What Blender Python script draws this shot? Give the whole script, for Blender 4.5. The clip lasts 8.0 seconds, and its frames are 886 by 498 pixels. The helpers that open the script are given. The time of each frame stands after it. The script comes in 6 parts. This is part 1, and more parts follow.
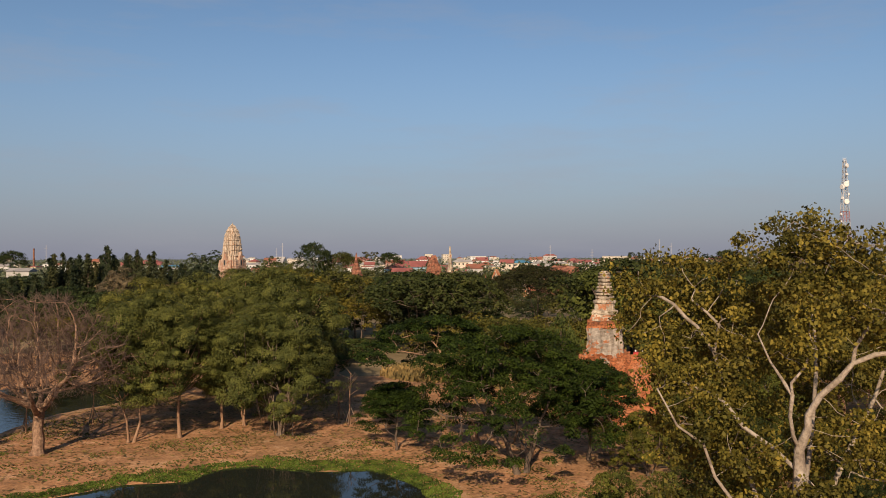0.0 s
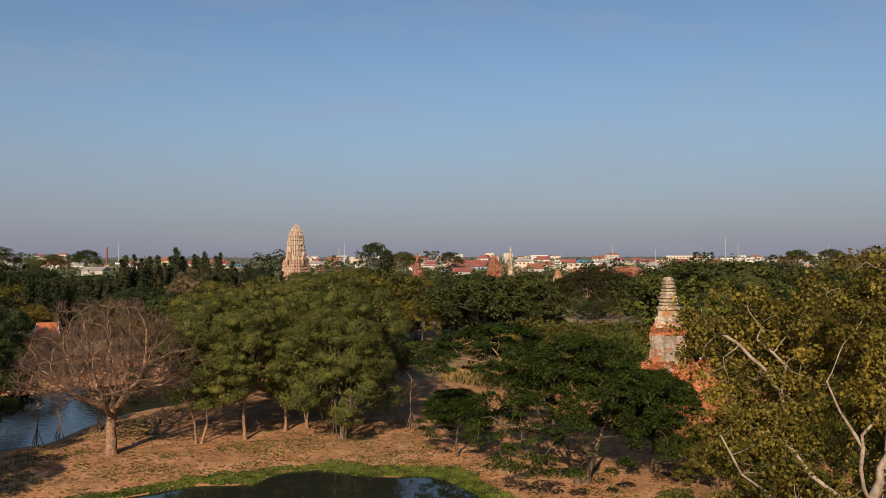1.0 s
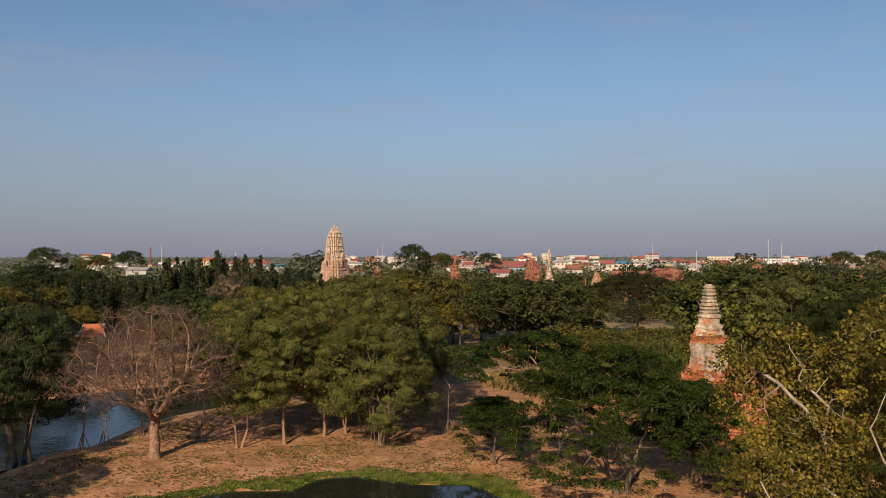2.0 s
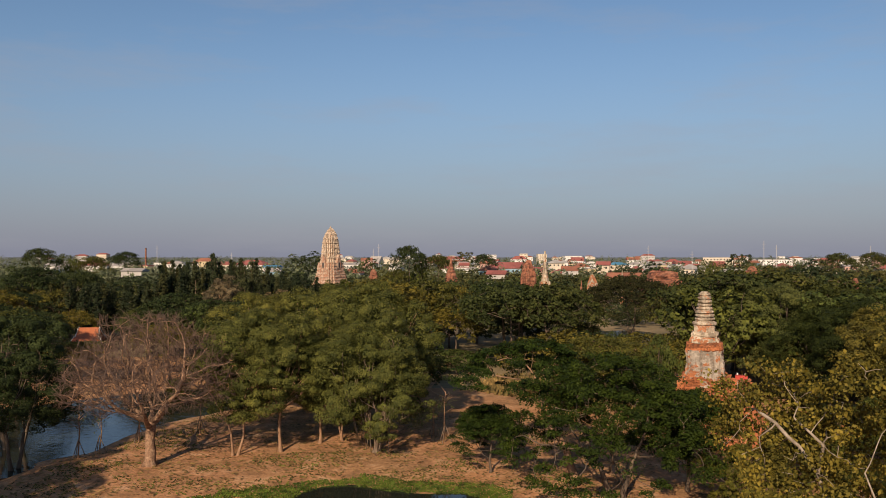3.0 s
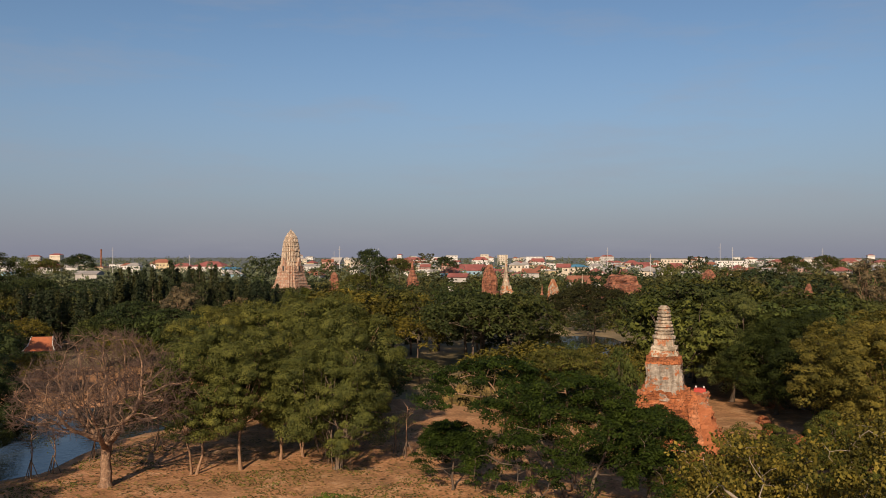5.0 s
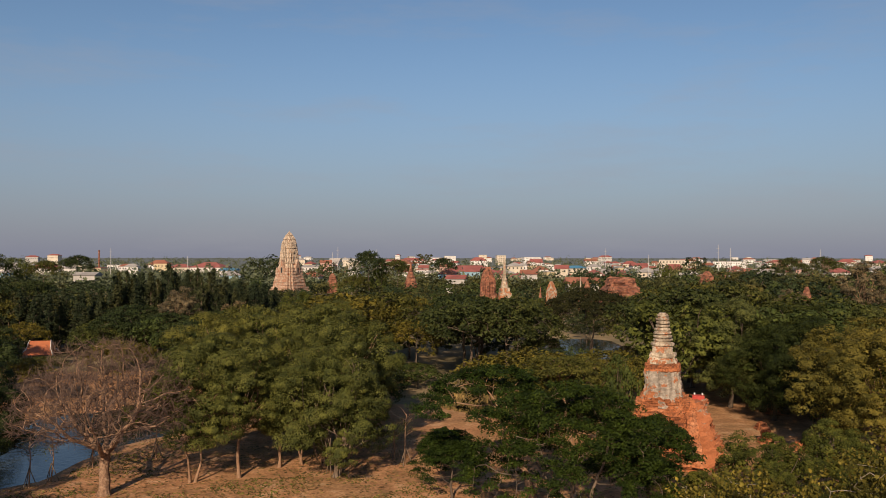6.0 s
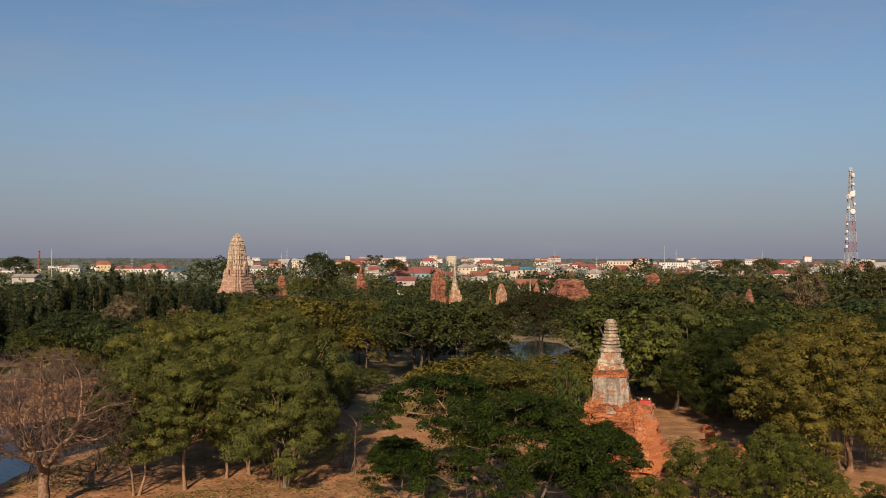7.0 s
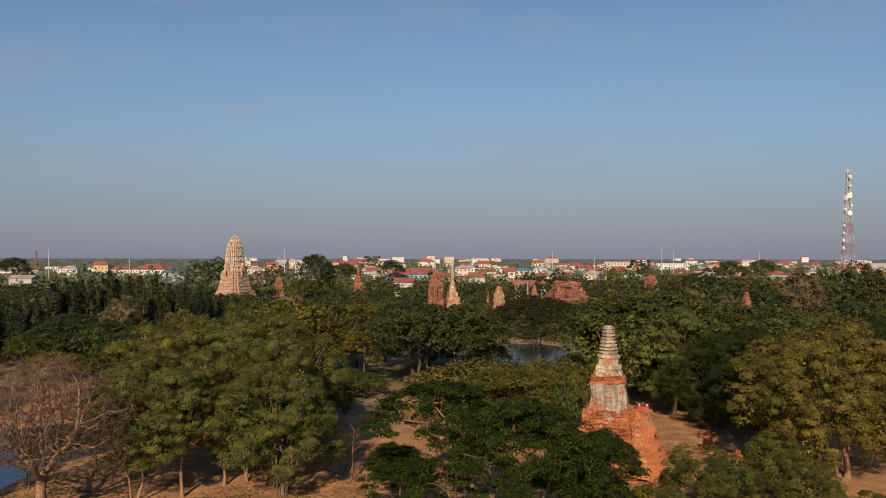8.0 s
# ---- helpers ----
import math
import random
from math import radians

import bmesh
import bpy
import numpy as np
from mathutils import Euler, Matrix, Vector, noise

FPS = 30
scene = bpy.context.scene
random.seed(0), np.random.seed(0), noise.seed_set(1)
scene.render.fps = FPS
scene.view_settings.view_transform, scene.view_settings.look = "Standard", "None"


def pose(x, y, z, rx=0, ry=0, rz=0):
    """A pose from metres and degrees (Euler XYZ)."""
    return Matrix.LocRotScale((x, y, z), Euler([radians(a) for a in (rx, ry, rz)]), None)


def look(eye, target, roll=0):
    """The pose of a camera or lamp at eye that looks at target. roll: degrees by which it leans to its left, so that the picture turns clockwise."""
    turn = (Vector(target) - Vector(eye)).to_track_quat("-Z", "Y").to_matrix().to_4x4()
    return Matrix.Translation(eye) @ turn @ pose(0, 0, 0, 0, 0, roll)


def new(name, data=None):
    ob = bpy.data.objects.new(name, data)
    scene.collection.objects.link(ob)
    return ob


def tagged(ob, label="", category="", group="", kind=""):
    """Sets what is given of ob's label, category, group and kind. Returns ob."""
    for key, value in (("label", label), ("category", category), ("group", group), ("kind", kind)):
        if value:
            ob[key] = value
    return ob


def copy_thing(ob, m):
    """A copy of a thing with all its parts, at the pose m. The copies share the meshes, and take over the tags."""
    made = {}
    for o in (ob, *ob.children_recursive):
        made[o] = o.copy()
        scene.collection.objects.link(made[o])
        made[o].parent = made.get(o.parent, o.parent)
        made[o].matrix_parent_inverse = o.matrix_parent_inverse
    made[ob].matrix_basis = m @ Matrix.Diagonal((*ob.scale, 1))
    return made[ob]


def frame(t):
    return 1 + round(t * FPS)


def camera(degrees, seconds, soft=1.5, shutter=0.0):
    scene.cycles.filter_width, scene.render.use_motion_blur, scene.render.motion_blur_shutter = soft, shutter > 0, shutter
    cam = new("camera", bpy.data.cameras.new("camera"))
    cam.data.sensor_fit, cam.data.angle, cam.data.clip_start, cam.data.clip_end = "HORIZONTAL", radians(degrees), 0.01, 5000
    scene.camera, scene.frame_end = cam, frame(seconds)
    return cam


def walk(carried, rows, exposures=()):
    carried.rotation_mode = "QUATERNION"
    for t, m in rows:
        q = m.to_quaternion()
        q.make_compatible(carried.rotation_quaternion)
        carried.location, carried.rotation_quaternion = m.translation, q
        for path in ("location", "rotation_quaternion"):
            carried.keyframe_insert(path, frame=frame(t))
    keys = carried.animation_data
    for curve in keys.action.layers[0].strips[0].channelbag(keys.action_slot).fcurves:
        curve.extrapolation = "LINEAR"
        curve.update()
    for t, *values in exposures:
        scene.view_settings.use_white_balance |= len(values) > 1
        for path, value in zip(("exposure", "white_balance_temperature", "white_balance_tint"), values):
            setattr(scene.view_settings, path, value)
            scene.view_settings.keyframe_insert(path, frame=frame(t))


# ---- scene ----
# Rising flight over a wooded temple park with ponds, ruined brick stupas and a town behind.
# x across the first view, y away from it, z up; metres.
cam = camera(56.6, 8.0, soft=0.7)
# seconds, x, y, height, tilt above level, turn to the left, lean in degrees
PATH = [
    (0.0, 0.09, 0.01, 17.71, 0.46, 0.00, -0.19),
    (0.2, 0.10, 0.00, 17.87, 0.43, 0.34, -0.19),
    (0.5, 0.11, -0.01, 18.12, 0.39, 2.30, -0.19),
    (0.7, 0.11, -0.02, 18.27, 0.38, 3.18, -0.16),
    (1.0, 0.12, -0.04, 18.48, 0.36, 4.23, -0.12),
    (1.2, 0.13, -0.06, 18.63, 0.35, 4.99, -0.10),
    (1.5, 0.14, -0.08, 18.85, 0.34, 6.05, -0.08),
    (1.7, 0.14, -0.10, 19.00, 0.34, 6.66, -0.07),
    (2.2, 0.14, -0.16, 19.36, 0.35, 6.88, -0.04),
    (2.8, 0.13, -0.20, 19.80, 0.36, 6.65, -0.01),
    (3.0, 0.12, -0.20, 19.96, 0.36, 6.58, 0.00),
    (3.5, 0.06, -0.16, 20.37, 0.35, 6.21, 0.03),
    (4.0, 0.01, -0.10, 20.76, 0.35, 5.33, 0.04),
    (4.5, 0.00, -0.03, 21.12, 0.36, 4.33, 0.03),
    (4.7, -0.01, -0.02, 21.27, 0.36, 3.91, 0.03),
    (5.8, -0.07, -0.01, 22.10, 0.38, 3.83, 0.04),
    (6.0, -0.08, -0.01, 22.25, 0.38, 3.75, 0.04),
    (6.5, -0.08, 0.04, 22.61, 0.38, 2.60, 0.07),
    (6.6, -0.08, 0.07, 22.69, 0.39, 2.03, 0.07),
    (6.7, -0.08, 0.10, 22.76, 0.39, 1.62, 0.07),
    (6.8, -0.09, 0.13, 22.84, 0.40, 1.00, 0.07),
    (6.9, -0.09, 0.16, 22.91, 0.40, 0.50, 0.07),
    (7.0, -0.09, 0.18, 22.98, 0.41, 0.30, 0.07),
    (7.5, -0.12, 0.19, 23.32, 0.43, 0.18, 0.09),
    (8.0, -0.13, 0.18, 23.63, 0.43, 0.13, 0.09),
]
walk(cam, [(t, pose(x, y, z, 90 + tilt, -lean, turn)) for t, x, y, z, tilt, turn, lean in PATH],
     [(0.0, 0.0), (3.0, 0.0), (4.2, -0.07), (6.0, -0.08), (8.0, -0.1)])

# ---- world and sun ----
SUN_FROM = 188.0      # compass-like bearing of the sun, clockwise from +y
SUN_UP = 27.0
world = bpy.data.worlds.new("sky")
scene.world = world
world.use_nodes = True
wn = world.node_tree.nodes
sky = wn.new("ShaderNodeTexSky")
sky.sky_type = "NISHITA"
sky.sun_disc = False
sky.sun_elevation = radians(SUN_UP)
sky.sun_rotation = radians(SUN_FROM)
sky.altitude = 0
sky.air_density, sky.dust_density, sky.ozone_density = 1.0, 0.6, 3.4
wn["Background"].inputs["Strength"].default_value = 0.09
# the dry season's haze thickens evenly towards the whole horizon
wl = world.node_tree.links
coord = wn.new("ShaderNodeTexCoord")
split = wn.new("ShaderNodeSeparateXYZ")
wl.new(coord.outputs["Generated"], split.inputs[0])
thick = wn.new("ShaderNodeMapRange")
thick.interpolation_type = "SMOOTHERSTEP"
for key, value in (("From Min", -0.12), ("From Max", 0.31), ("To Min", 1.0), ("To Max", 0.0)):
    thick.inputs[key].default_value = value
wl.new(split.outputs[2], thick.inputs["Value"])
haze = wn.new("ShaderNodeMix")
haze.data_type = "RGBA"
haze.inputs[7].default_value = (2.48, 2.56, 3.5, 1)
wl.new(thick.outputs[0], haze.inputs[0])
wl.new(sky.outputs[0], haze.inputs[6])
# faint streaks of high cloud
drawn = wn.new("ShaderNodeMapping")
drawn.inputs["Scale"].default_value = (1.6, 1.6, 9.0)
drawn.inputs["Rotation"].default_value = (0.1, 0.16, 0.4)
wl.new(coord.outputs["Generated"], drawn.inputs["Vector"])
wisps = wn.new("ShaderNodeTexNoise")
wisps.inputs["Scale"].default_value, wisps.inputs["Detail"].default_value, wisps.inputs["Roughness"].default_value = 2.2, 7, 0.62
wl.new(drawn.outputs[0], wisps.inputs["Vector"])
veil = wn.new("ShaderNodeMapRange")
for key, value in (("From Min", 0.5), ("From Max", 0.78), ("To Min", 0.0), ("To Max", 0.38)):
    veil.inputs[key].default_value = value
wl.new(wisps.outputs[0], veil.inputs["Value"])
cloudy = wn.new("ShaderNodeMix")
cloudy.data_type = "RGBA"
cloudy.inputs[7].default_value = (3.9, 3.9, 4.3, 1)
wl.new(veil.outputs[0], cloudy.inputs[0])
wl.new(haze.outputs[2], cloudy.inputs[6])
wl.new(cloudy.outputs[2], wn["Background"].inputs["Color"])
sun = new("sun", bpy.data.lights.new("sun", "SUN"))
sun.data.energy, sun.data.angle, sun.data.color = 5.8, radians(0.6), (1.0, 0.765, 0.54)
sb, se = radians(SUN_FROM), radians(SUN_UP)
sun.matrix_world = look((math.sin(sb) * math.cos(se) * 300, math.cos(sb) * math.cos(se) * 300, math.sin(se) * 300), (0, 0, 0))

# ---- materials ----
def mat(name, rough=0.8, metal=0.0):
    m = bpy.data.materials.new(name)
    m.use_nodes = True
    b = m.node_tree.nodes["Principled BSDF"]
    b.inputs["Roughness"].default_value = rough
    b.inputs["Metallic"].default_value = metal
    return m, m.node_tree.nodes, m.node_tree.links, b


def ramp(nodes, stops):
    r = nodes.new("ShaderNodeValToRGB")
    e = r.color_ramp.elements
    while len(e) < len(stops):
        e.new(0.5)
    for el, (p, c) in zip(e, stops):
        el.position, el.color = p, (*c, 1)
    return r


def noise_node(nodes, links, scale, detail=5, coord="Object", rough=0.6):
    n = nodes.new("ShaderNodeTexNoise")
    n.inputs["Scale"].default_value, n.inputs["Detail"].default_value, n.inputs["Roughness"].default_value = scale, detail, rough
    tc = nodes.new("ShaderNodeTexCoord")
    links.new(tc.outputs[coord], n.inputs["Vector"])
    return n


def mixed(nodes, links, a, b, f, how="MIX"):
    m = nodes.new("ShaderNodeMix")
    m.data_type, m.blend_type = "RGBA", how
    for sock, v in ((m.inputs[6], a), (m.inputs[7], b), (m.inputs[0], f)):
        if isinstance(v, tuple):
            sock.default_value = (*v, 1)
        elif isinstance(v, float):
            sock.default_value = v
        else:
            links.new(v, sock)
    return m.outputs[2]


def bumped(nodes, links, b, height, strength, dist):
    bu = nodes.new("ShaderNodeBump")
    bu.inputs["Strength"].default_value, bu.inputs["Distance"].default_value = strength, dist
    links.new(height, bu.inputs["Height"])
    links.new(bu.outputs[0], b.inputs["Normal"])


def weathered(name, base, dark, light, scale=0.6, fine=6.0, rough=0.9, bump=0.5, dist=0.05, fine_amount=0.35):
    m, n, l, b = mat(name, rough)
    big = noise_node(n, l, scale, 6)
    small = noise_node(n, l, fine, 4)
    r = ramp(n, [(0.3, dark), (0.48, base), (0.7, light)])
    l.new(big.outputs[0], r.inputs[0])
    g = ramp(n, [(0.3, (0.55, 0.55, 0.55)), (0.7, (1.25, 1.25, 1.25))])
    l.new(small.outputs[0], g.inputs[0])
    c = mixed(n, l, r.outputs[0], g.outputs[0], fine_amount, "MULTIPLY")
    l.new(c, b.inputs["Base Color"])
    bumped(n, l, b, small.outputs[0], bump, dist)
    return m


def leaf_mat(name, a, b2, c2, patch=0.25, trans=0.06, rough=0.65, vary=0.9, spread=0.35):
    m, n, l, b = mat(name, rough)
    geo = n.new("ShaderNodeNewGeometry")
    info = n.new("ShaderNodeObjectInfo")
    a, c2 = (tuple(spread * p + (1 - spread) * q for p, q in zip(e, b2)) for e in (a, c2))
    r = ramp(n, [(0.0, a), (0.55, b2), (1.0, c2)])
    l.new(geo.outputs["Random Per Island"], r.inputs[0])
    big = noise_node(n, l, patch, 3)
    g = ramp(n, [(0.35, (0.62, 0.68, 0.6)), (0.65, (1.25, 1.2, 1.05))])
    l.new(big.outputs[0], g.inputs[0])
    c = mixed(n, l, r.outputs[0], g.outputs[0], 0.8, "MULTIPLY")
    # light and shade of leaf clumps, put into the colour as metre-wide blotches
    clump_shade = noise_node(n, l, 0.95, 3)
    g3 = ramp(n, [(0.39, (0.48, 0.53, 0.56)), (0.6, (1.34, 1.3, 1.14))])
    l.new(clump_shade.outputs[0], g3.inputs[0])
    c = mixed(n, l, c, g3.outputs[0], 0.9, "MULTIPLY")
    g2 = ramp(n, [(0.0, (0.45, 0.58, 0.6)), (0.35, (0.75, 0.88, 0.85)), (0.7, (1.2, 1.15, 0.95)), (1.0, (1.7, 1.4, 0.95))])
    l.new(info.outputs["Random"], g2.inputs[0])
    c = mixed(n, l, c, g2.outputs[0], vary, "MULTIPLY")
    l.new(c, b.inputs["Base Color"])
    b.inputs["Specular IOR Level"].default_value = 0.1
    tr = n.new("ShaderNodeBsdfTranslucent")
    l.new(c, tr.inputs["Color"])
    mx = n.new("ShaderNodeMixShader")
    mx.inputs[0].default_value = trans
    l.new(b.outputs[0], mx.inputs[1])
    l.new(tr.outputs[0], mx.inputs[2])
    l.new(mx.outputs[0], n["Material Output"].inputs["Surface"])
    return m


LEAF_FIG = leaf_mat("leaf_fig", (0.06014, 0.068, 0.0182), (0.09312, 0.098, 0.0273), (0.1455, 0.135, 0.0442), vary=0.3)
LEAF_RAIN = leaf_mat("leaf_rain", (0.048, 0.052, 0.014), (0.072, 0.072, 0.02), (0.112, 0.1, 0.032))
LEAF_FLAME = leaf_mat("leaf_flame", (0.012, 0.022, 0.004), (0.021, 0.036, 0.006), (0.044, 0.06, 0.01), vary=0.2)
LEAF_BODHI = leaf_mat("leaf_bodhi", (0.076, 0.066, 0.016), (0.116, 0.098, 0.023), (0.168, 0.132, 0.034), vary=0.1)
LEAF_NEAR = leaf_mat("leaf_near", (0.045, 0.042, 0.01), (0.13, 0.108, 0.021), (0.23, 0.175, 0.04), 0.6, vary=0.0, spread=0.8)
LEAF_DARK = leaf_mat("leaf_dark", (0.029, 0.038, 0.014), (0.042, 0.051, 0.019), (0.066, 0.072, 0.027))
LEAF_NEEM = leaf_mat("leaf_neem", (0.06, 0.068, 0.024), (0.092, 0.1, 0.034), (0.135, 0.135, 0.048), vary=0.3)
LEAF_MANGO = leaf_mat("leaf_mango", (0.02, 0.027, 0.007), (0.028, 0.037, 0.01), (0.045, 0.052, 0.014), vary=0.35)
LEAF_NEEDLE = leaf_mat("leaf_needle", (0.0258, 0.0323, 0.0186), (0.0338, 0.0403, 0.0224), (0.0453, 0.0502, 0.0275))
# pale grey-green: distance haze is put into this leaf colour
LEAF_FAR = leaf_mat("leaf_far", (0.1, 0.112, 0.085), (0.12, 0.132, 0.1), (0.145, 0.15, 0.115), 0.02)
LEAF_GARDEN = leaf_mat("leaf_garden", (0.05, 0.06, 0.032), (0.066, 0.078, 0.042), (0.088, 0.096, 0.052), 0.05)
LEAF_MID = leaf_mat("leaf_mid", (0.046, 0.06, 0.018), (0.064, 0.08, 0.024), (0.09, 0.104, 0.034), vary=0.6)
# bluer than the park leaves, with some distance haze mixed into the colour
LEAF_WOOD_A = leaf_mat("leaf_wood_dark", (0.0357, 0.0452, 0.0234), (0.0457, 0.0560, 0.0273), (0.0636, 0.0708, 0.0352), 0.05)
LEAF_WOOD_B = leaf_mat("leaf_wood_olive", (0.0409, 0.0462, 0.0234), (0.0535, 0.0570, 0.0273), (0.0778, 0.0766, 0.0365), 0.05)
LEAF_WOOD_C = leaf_mat("leaf_wood_mid", (0.0497, 0.0641, 0.0260), (0.0670, 0.0833, 0.0326), (0.0907, 0.1025, 0.0417), 0.05)
LEAF_UMBRELLA = leaf_mat("leaf_umbrella", (0.02, 0.021, 0.008), (0.026, 0.027, 0.01), (0.042, 0.04, 0.014), vary=0.1)
LEAF_DRY = leaf_mat("leaf_dry", (0.1, 0.075, 0.048), (0.135, 0.104, 0.07), (0.18, 0.14, 0.09), vary=0.2)
LEAF_SHRUB = leaf_mat("leaf_shrub", (0.06, 0.066, 0.014), (0.085, 0.09, 0.02), (0.13, 0.125, 0.03), vary=0.3)
LEAF_REED = leaf_mat("leaf_reed", (0.05, 0.08, 0.015), (0.075, 0.11, 0.02), (0.14, 0.14, 0.045), 0.15, vary=0.0)
LEAF_STRAW = leaf_mat("leaf_straw", (0.16, 0.11, 0.05), (0.22, 0.155, 0.072), (0.3, 0.215, 0.105), 0.15, vary=0.0)
TWIG = weathered("twig_bark", (0.1, 0.062, 0.046), (0.055, 0.034, 0.026), (0.165, 0.105, 0.075), 0.5, 5)
BARK = weathered("bark", (0.16, 0.115, 0.08), (0.09, 0.065, 0.045), (0.25, 0.19, 0.14), 0.8, 7)
BARK_RED = weathered("bark_red", (0.26, 0.155, 0.09), (0.16, 0.095, 0.055), (0.37, 0.24, 0.155), 0.8, 7)
BARK_ROUGH = weathered("bark_rough", (0.26, 0.155, 0.095), (0.12, 0.07, 0.045), (0.42, 0.28, 0.18), 2.2, 6, 0.9, 1.0, 0.15, 0.9)
BARK_LIMB = weathered("bark_limb", (0.27, 0.22, 0.165), (0.13, 0.1, 0.075), (0.42, 0.36, 0.29), 2.6, 16, 0.9, 0.9, 0.03, 0.8)
BARK_DARK = weathered("bark_dark", (0.1, 0.072, 0.05), (0.06, 0.042, 0.03), (0.16, 0.12, 0.085), 0.8, 7)
WALL_WHITE = weathered("white_wall", (0.62, 0.6, 0.57), (0.48, 0.46, 0.44), (0.72, 0.7, 0.67), 0.1, 0.7, 0.8, 0.1, 0.02, 0.2)
WALL_CREAM = weathered("cream_wall", (0.56, 0.49, 0.39), (0.44, 0.38, 0.3), (0.64, 0.57, 0.46), 0.1, 0.7, 0.8, 0.1, 0.02, 0.2)
WALL_YELLOW = weathered("yellow_wall", (0.5, 0.41, 0.25), (0.4, 0.32, 0.2), (0.56, 0.47, 0.3), 0.1, 0.7, 0.8, 0.1, 0.02, 0.2)
WALL_BLUE = weathered("blue_wall", (0.2, 0.33, 0.42), (0.15, 0.26, 0.34), (0.27, 0.4, 0.48), 0.1, 0.7, 0.8, 0.1, 0.02, 0.2)
WALL_PINK = weathered("pink_wall", (0.47, 0.29, 0.24), (0.38, 0.23, 0.19), (0.54, 0.36, 0.3), 0.1, 0.7, 0.8, 0.1, 0.02, 0.2)
WALL_GREY = weathered("grey_wall", (0.42, 0.40, 0.38), (0.3, 0.29, 0.28), (0.52, 0.5, 0.47), 0.1, 0.7, 0.8, 0.1, 0.02, 0.2)
ROOF_RED = weathered("red_roof", (0.27, 0.085, 0.07), (0.19, 0.065, 0.055), (0.34, 0.12, 0.1), 0.15, 1.5, 0.75, 0.3, 0.05, 0.3)
ROOF_ORANGE = weathered("orange_roof", (0.26, 0.10, 0.06), (0.18, 0.075, 0.045), (0.33, 0.14, 0.08), 0.15, 1.5, 0.75, 0.3, 0.05, 0.3)
ROOF_TILE = weathered("glazed_tile_roof", (0.34, 0.1, 0.035), (0.22, 0.065, 0.026), (0.42, 0.14, 0.05), 0.5, 4, 0.5, 0.4, 0.05, 0.4)
ROOF_GREY = weathered("grey_roof", (0.32, 0.30, 0.28), (0.22, 0.21, 0.2), (0.42, 0.4, 0.37), 0.15, 1.5, 0.7, 0.3, 0.05, 0.3)
ROOF_BLUE = weathered("blue_roof", (0.06, 0.20, 0.32), (0.05, 0.15, 0.25), (0.1, 0.27, 0.4), 0.15, 1.5, 0.6, 0.3, 0.05, 0.3)
def peeled(name, plaster, brick, amount):
    """Old plaster with dark rain streaks, fallen off in patches to show the brick."""
    m, n, l, b = mat(name, 0.92)
    big, small, flakes = noise_node(n, l, 0.9, 6), noise_node(n, l, 5.0, 5), noise_node(n, l, 0.75, 8, rough=0.7)
    streak = n.new("ShaderNodeTexNoise")
    streak.inputs["Scale"].default_value, streak.inputs["Detail"].default_value = 2.2, 5
    tc, mp = n.new("ShaderNodeTexCoord"), n.new("ShaderNodeMapping")
    mp.inputs["Scale"].default_value = (1.0, 1.0, 0.14)
    l.new(tc.outputs["Object"], mp.inputs["Vector"])
    l.new(mp.outputs[0], streak.inputs["Vector"])
    r1 = ramp(n, [(0.3, tuple(0.6 * c for c in plaster)), (0.5, plaster), (0.7, tuple(1.25 * c for c in plaster))])
    l.new(big.outputs[0], r1.inputs[0])
    r2 = ramp(n, [(0.42, (0.42, 0.39, 0.36)), (0.58, (1.0, 1.0, 1.0))])
    l.new(streak.outputs[0], r2.inputs[0])
    c = mixed(n, l, r1.outputs[0], r2.outputs[0], 0.75, "MULTIPLY")
    r3 = ramp(n, [(amount - 0.02, (1, 1, 1)), (amount + 0.02, (0, 0, 0))])
    l.new(flakes.outputs[0], r3.inputs[0])
    c = mixed(n, l, c, brick, r3.outputs[0])
    r4 = ramp(n, [(0.3, (0.6, 0.6, 0.6)), (0.7, (1.2, 1.2, 1.2))])
    l.new(small.outputs[0], r4.inputs[0])
    c = mixed(n, l, c, r4.outputs[0], 0.6, "MULTIPLY")
    l.new(c, b.inputs["Base Color"])
    bumped(n, l, b, flakes.outputs[0], 0.7, 0.15)
    return m


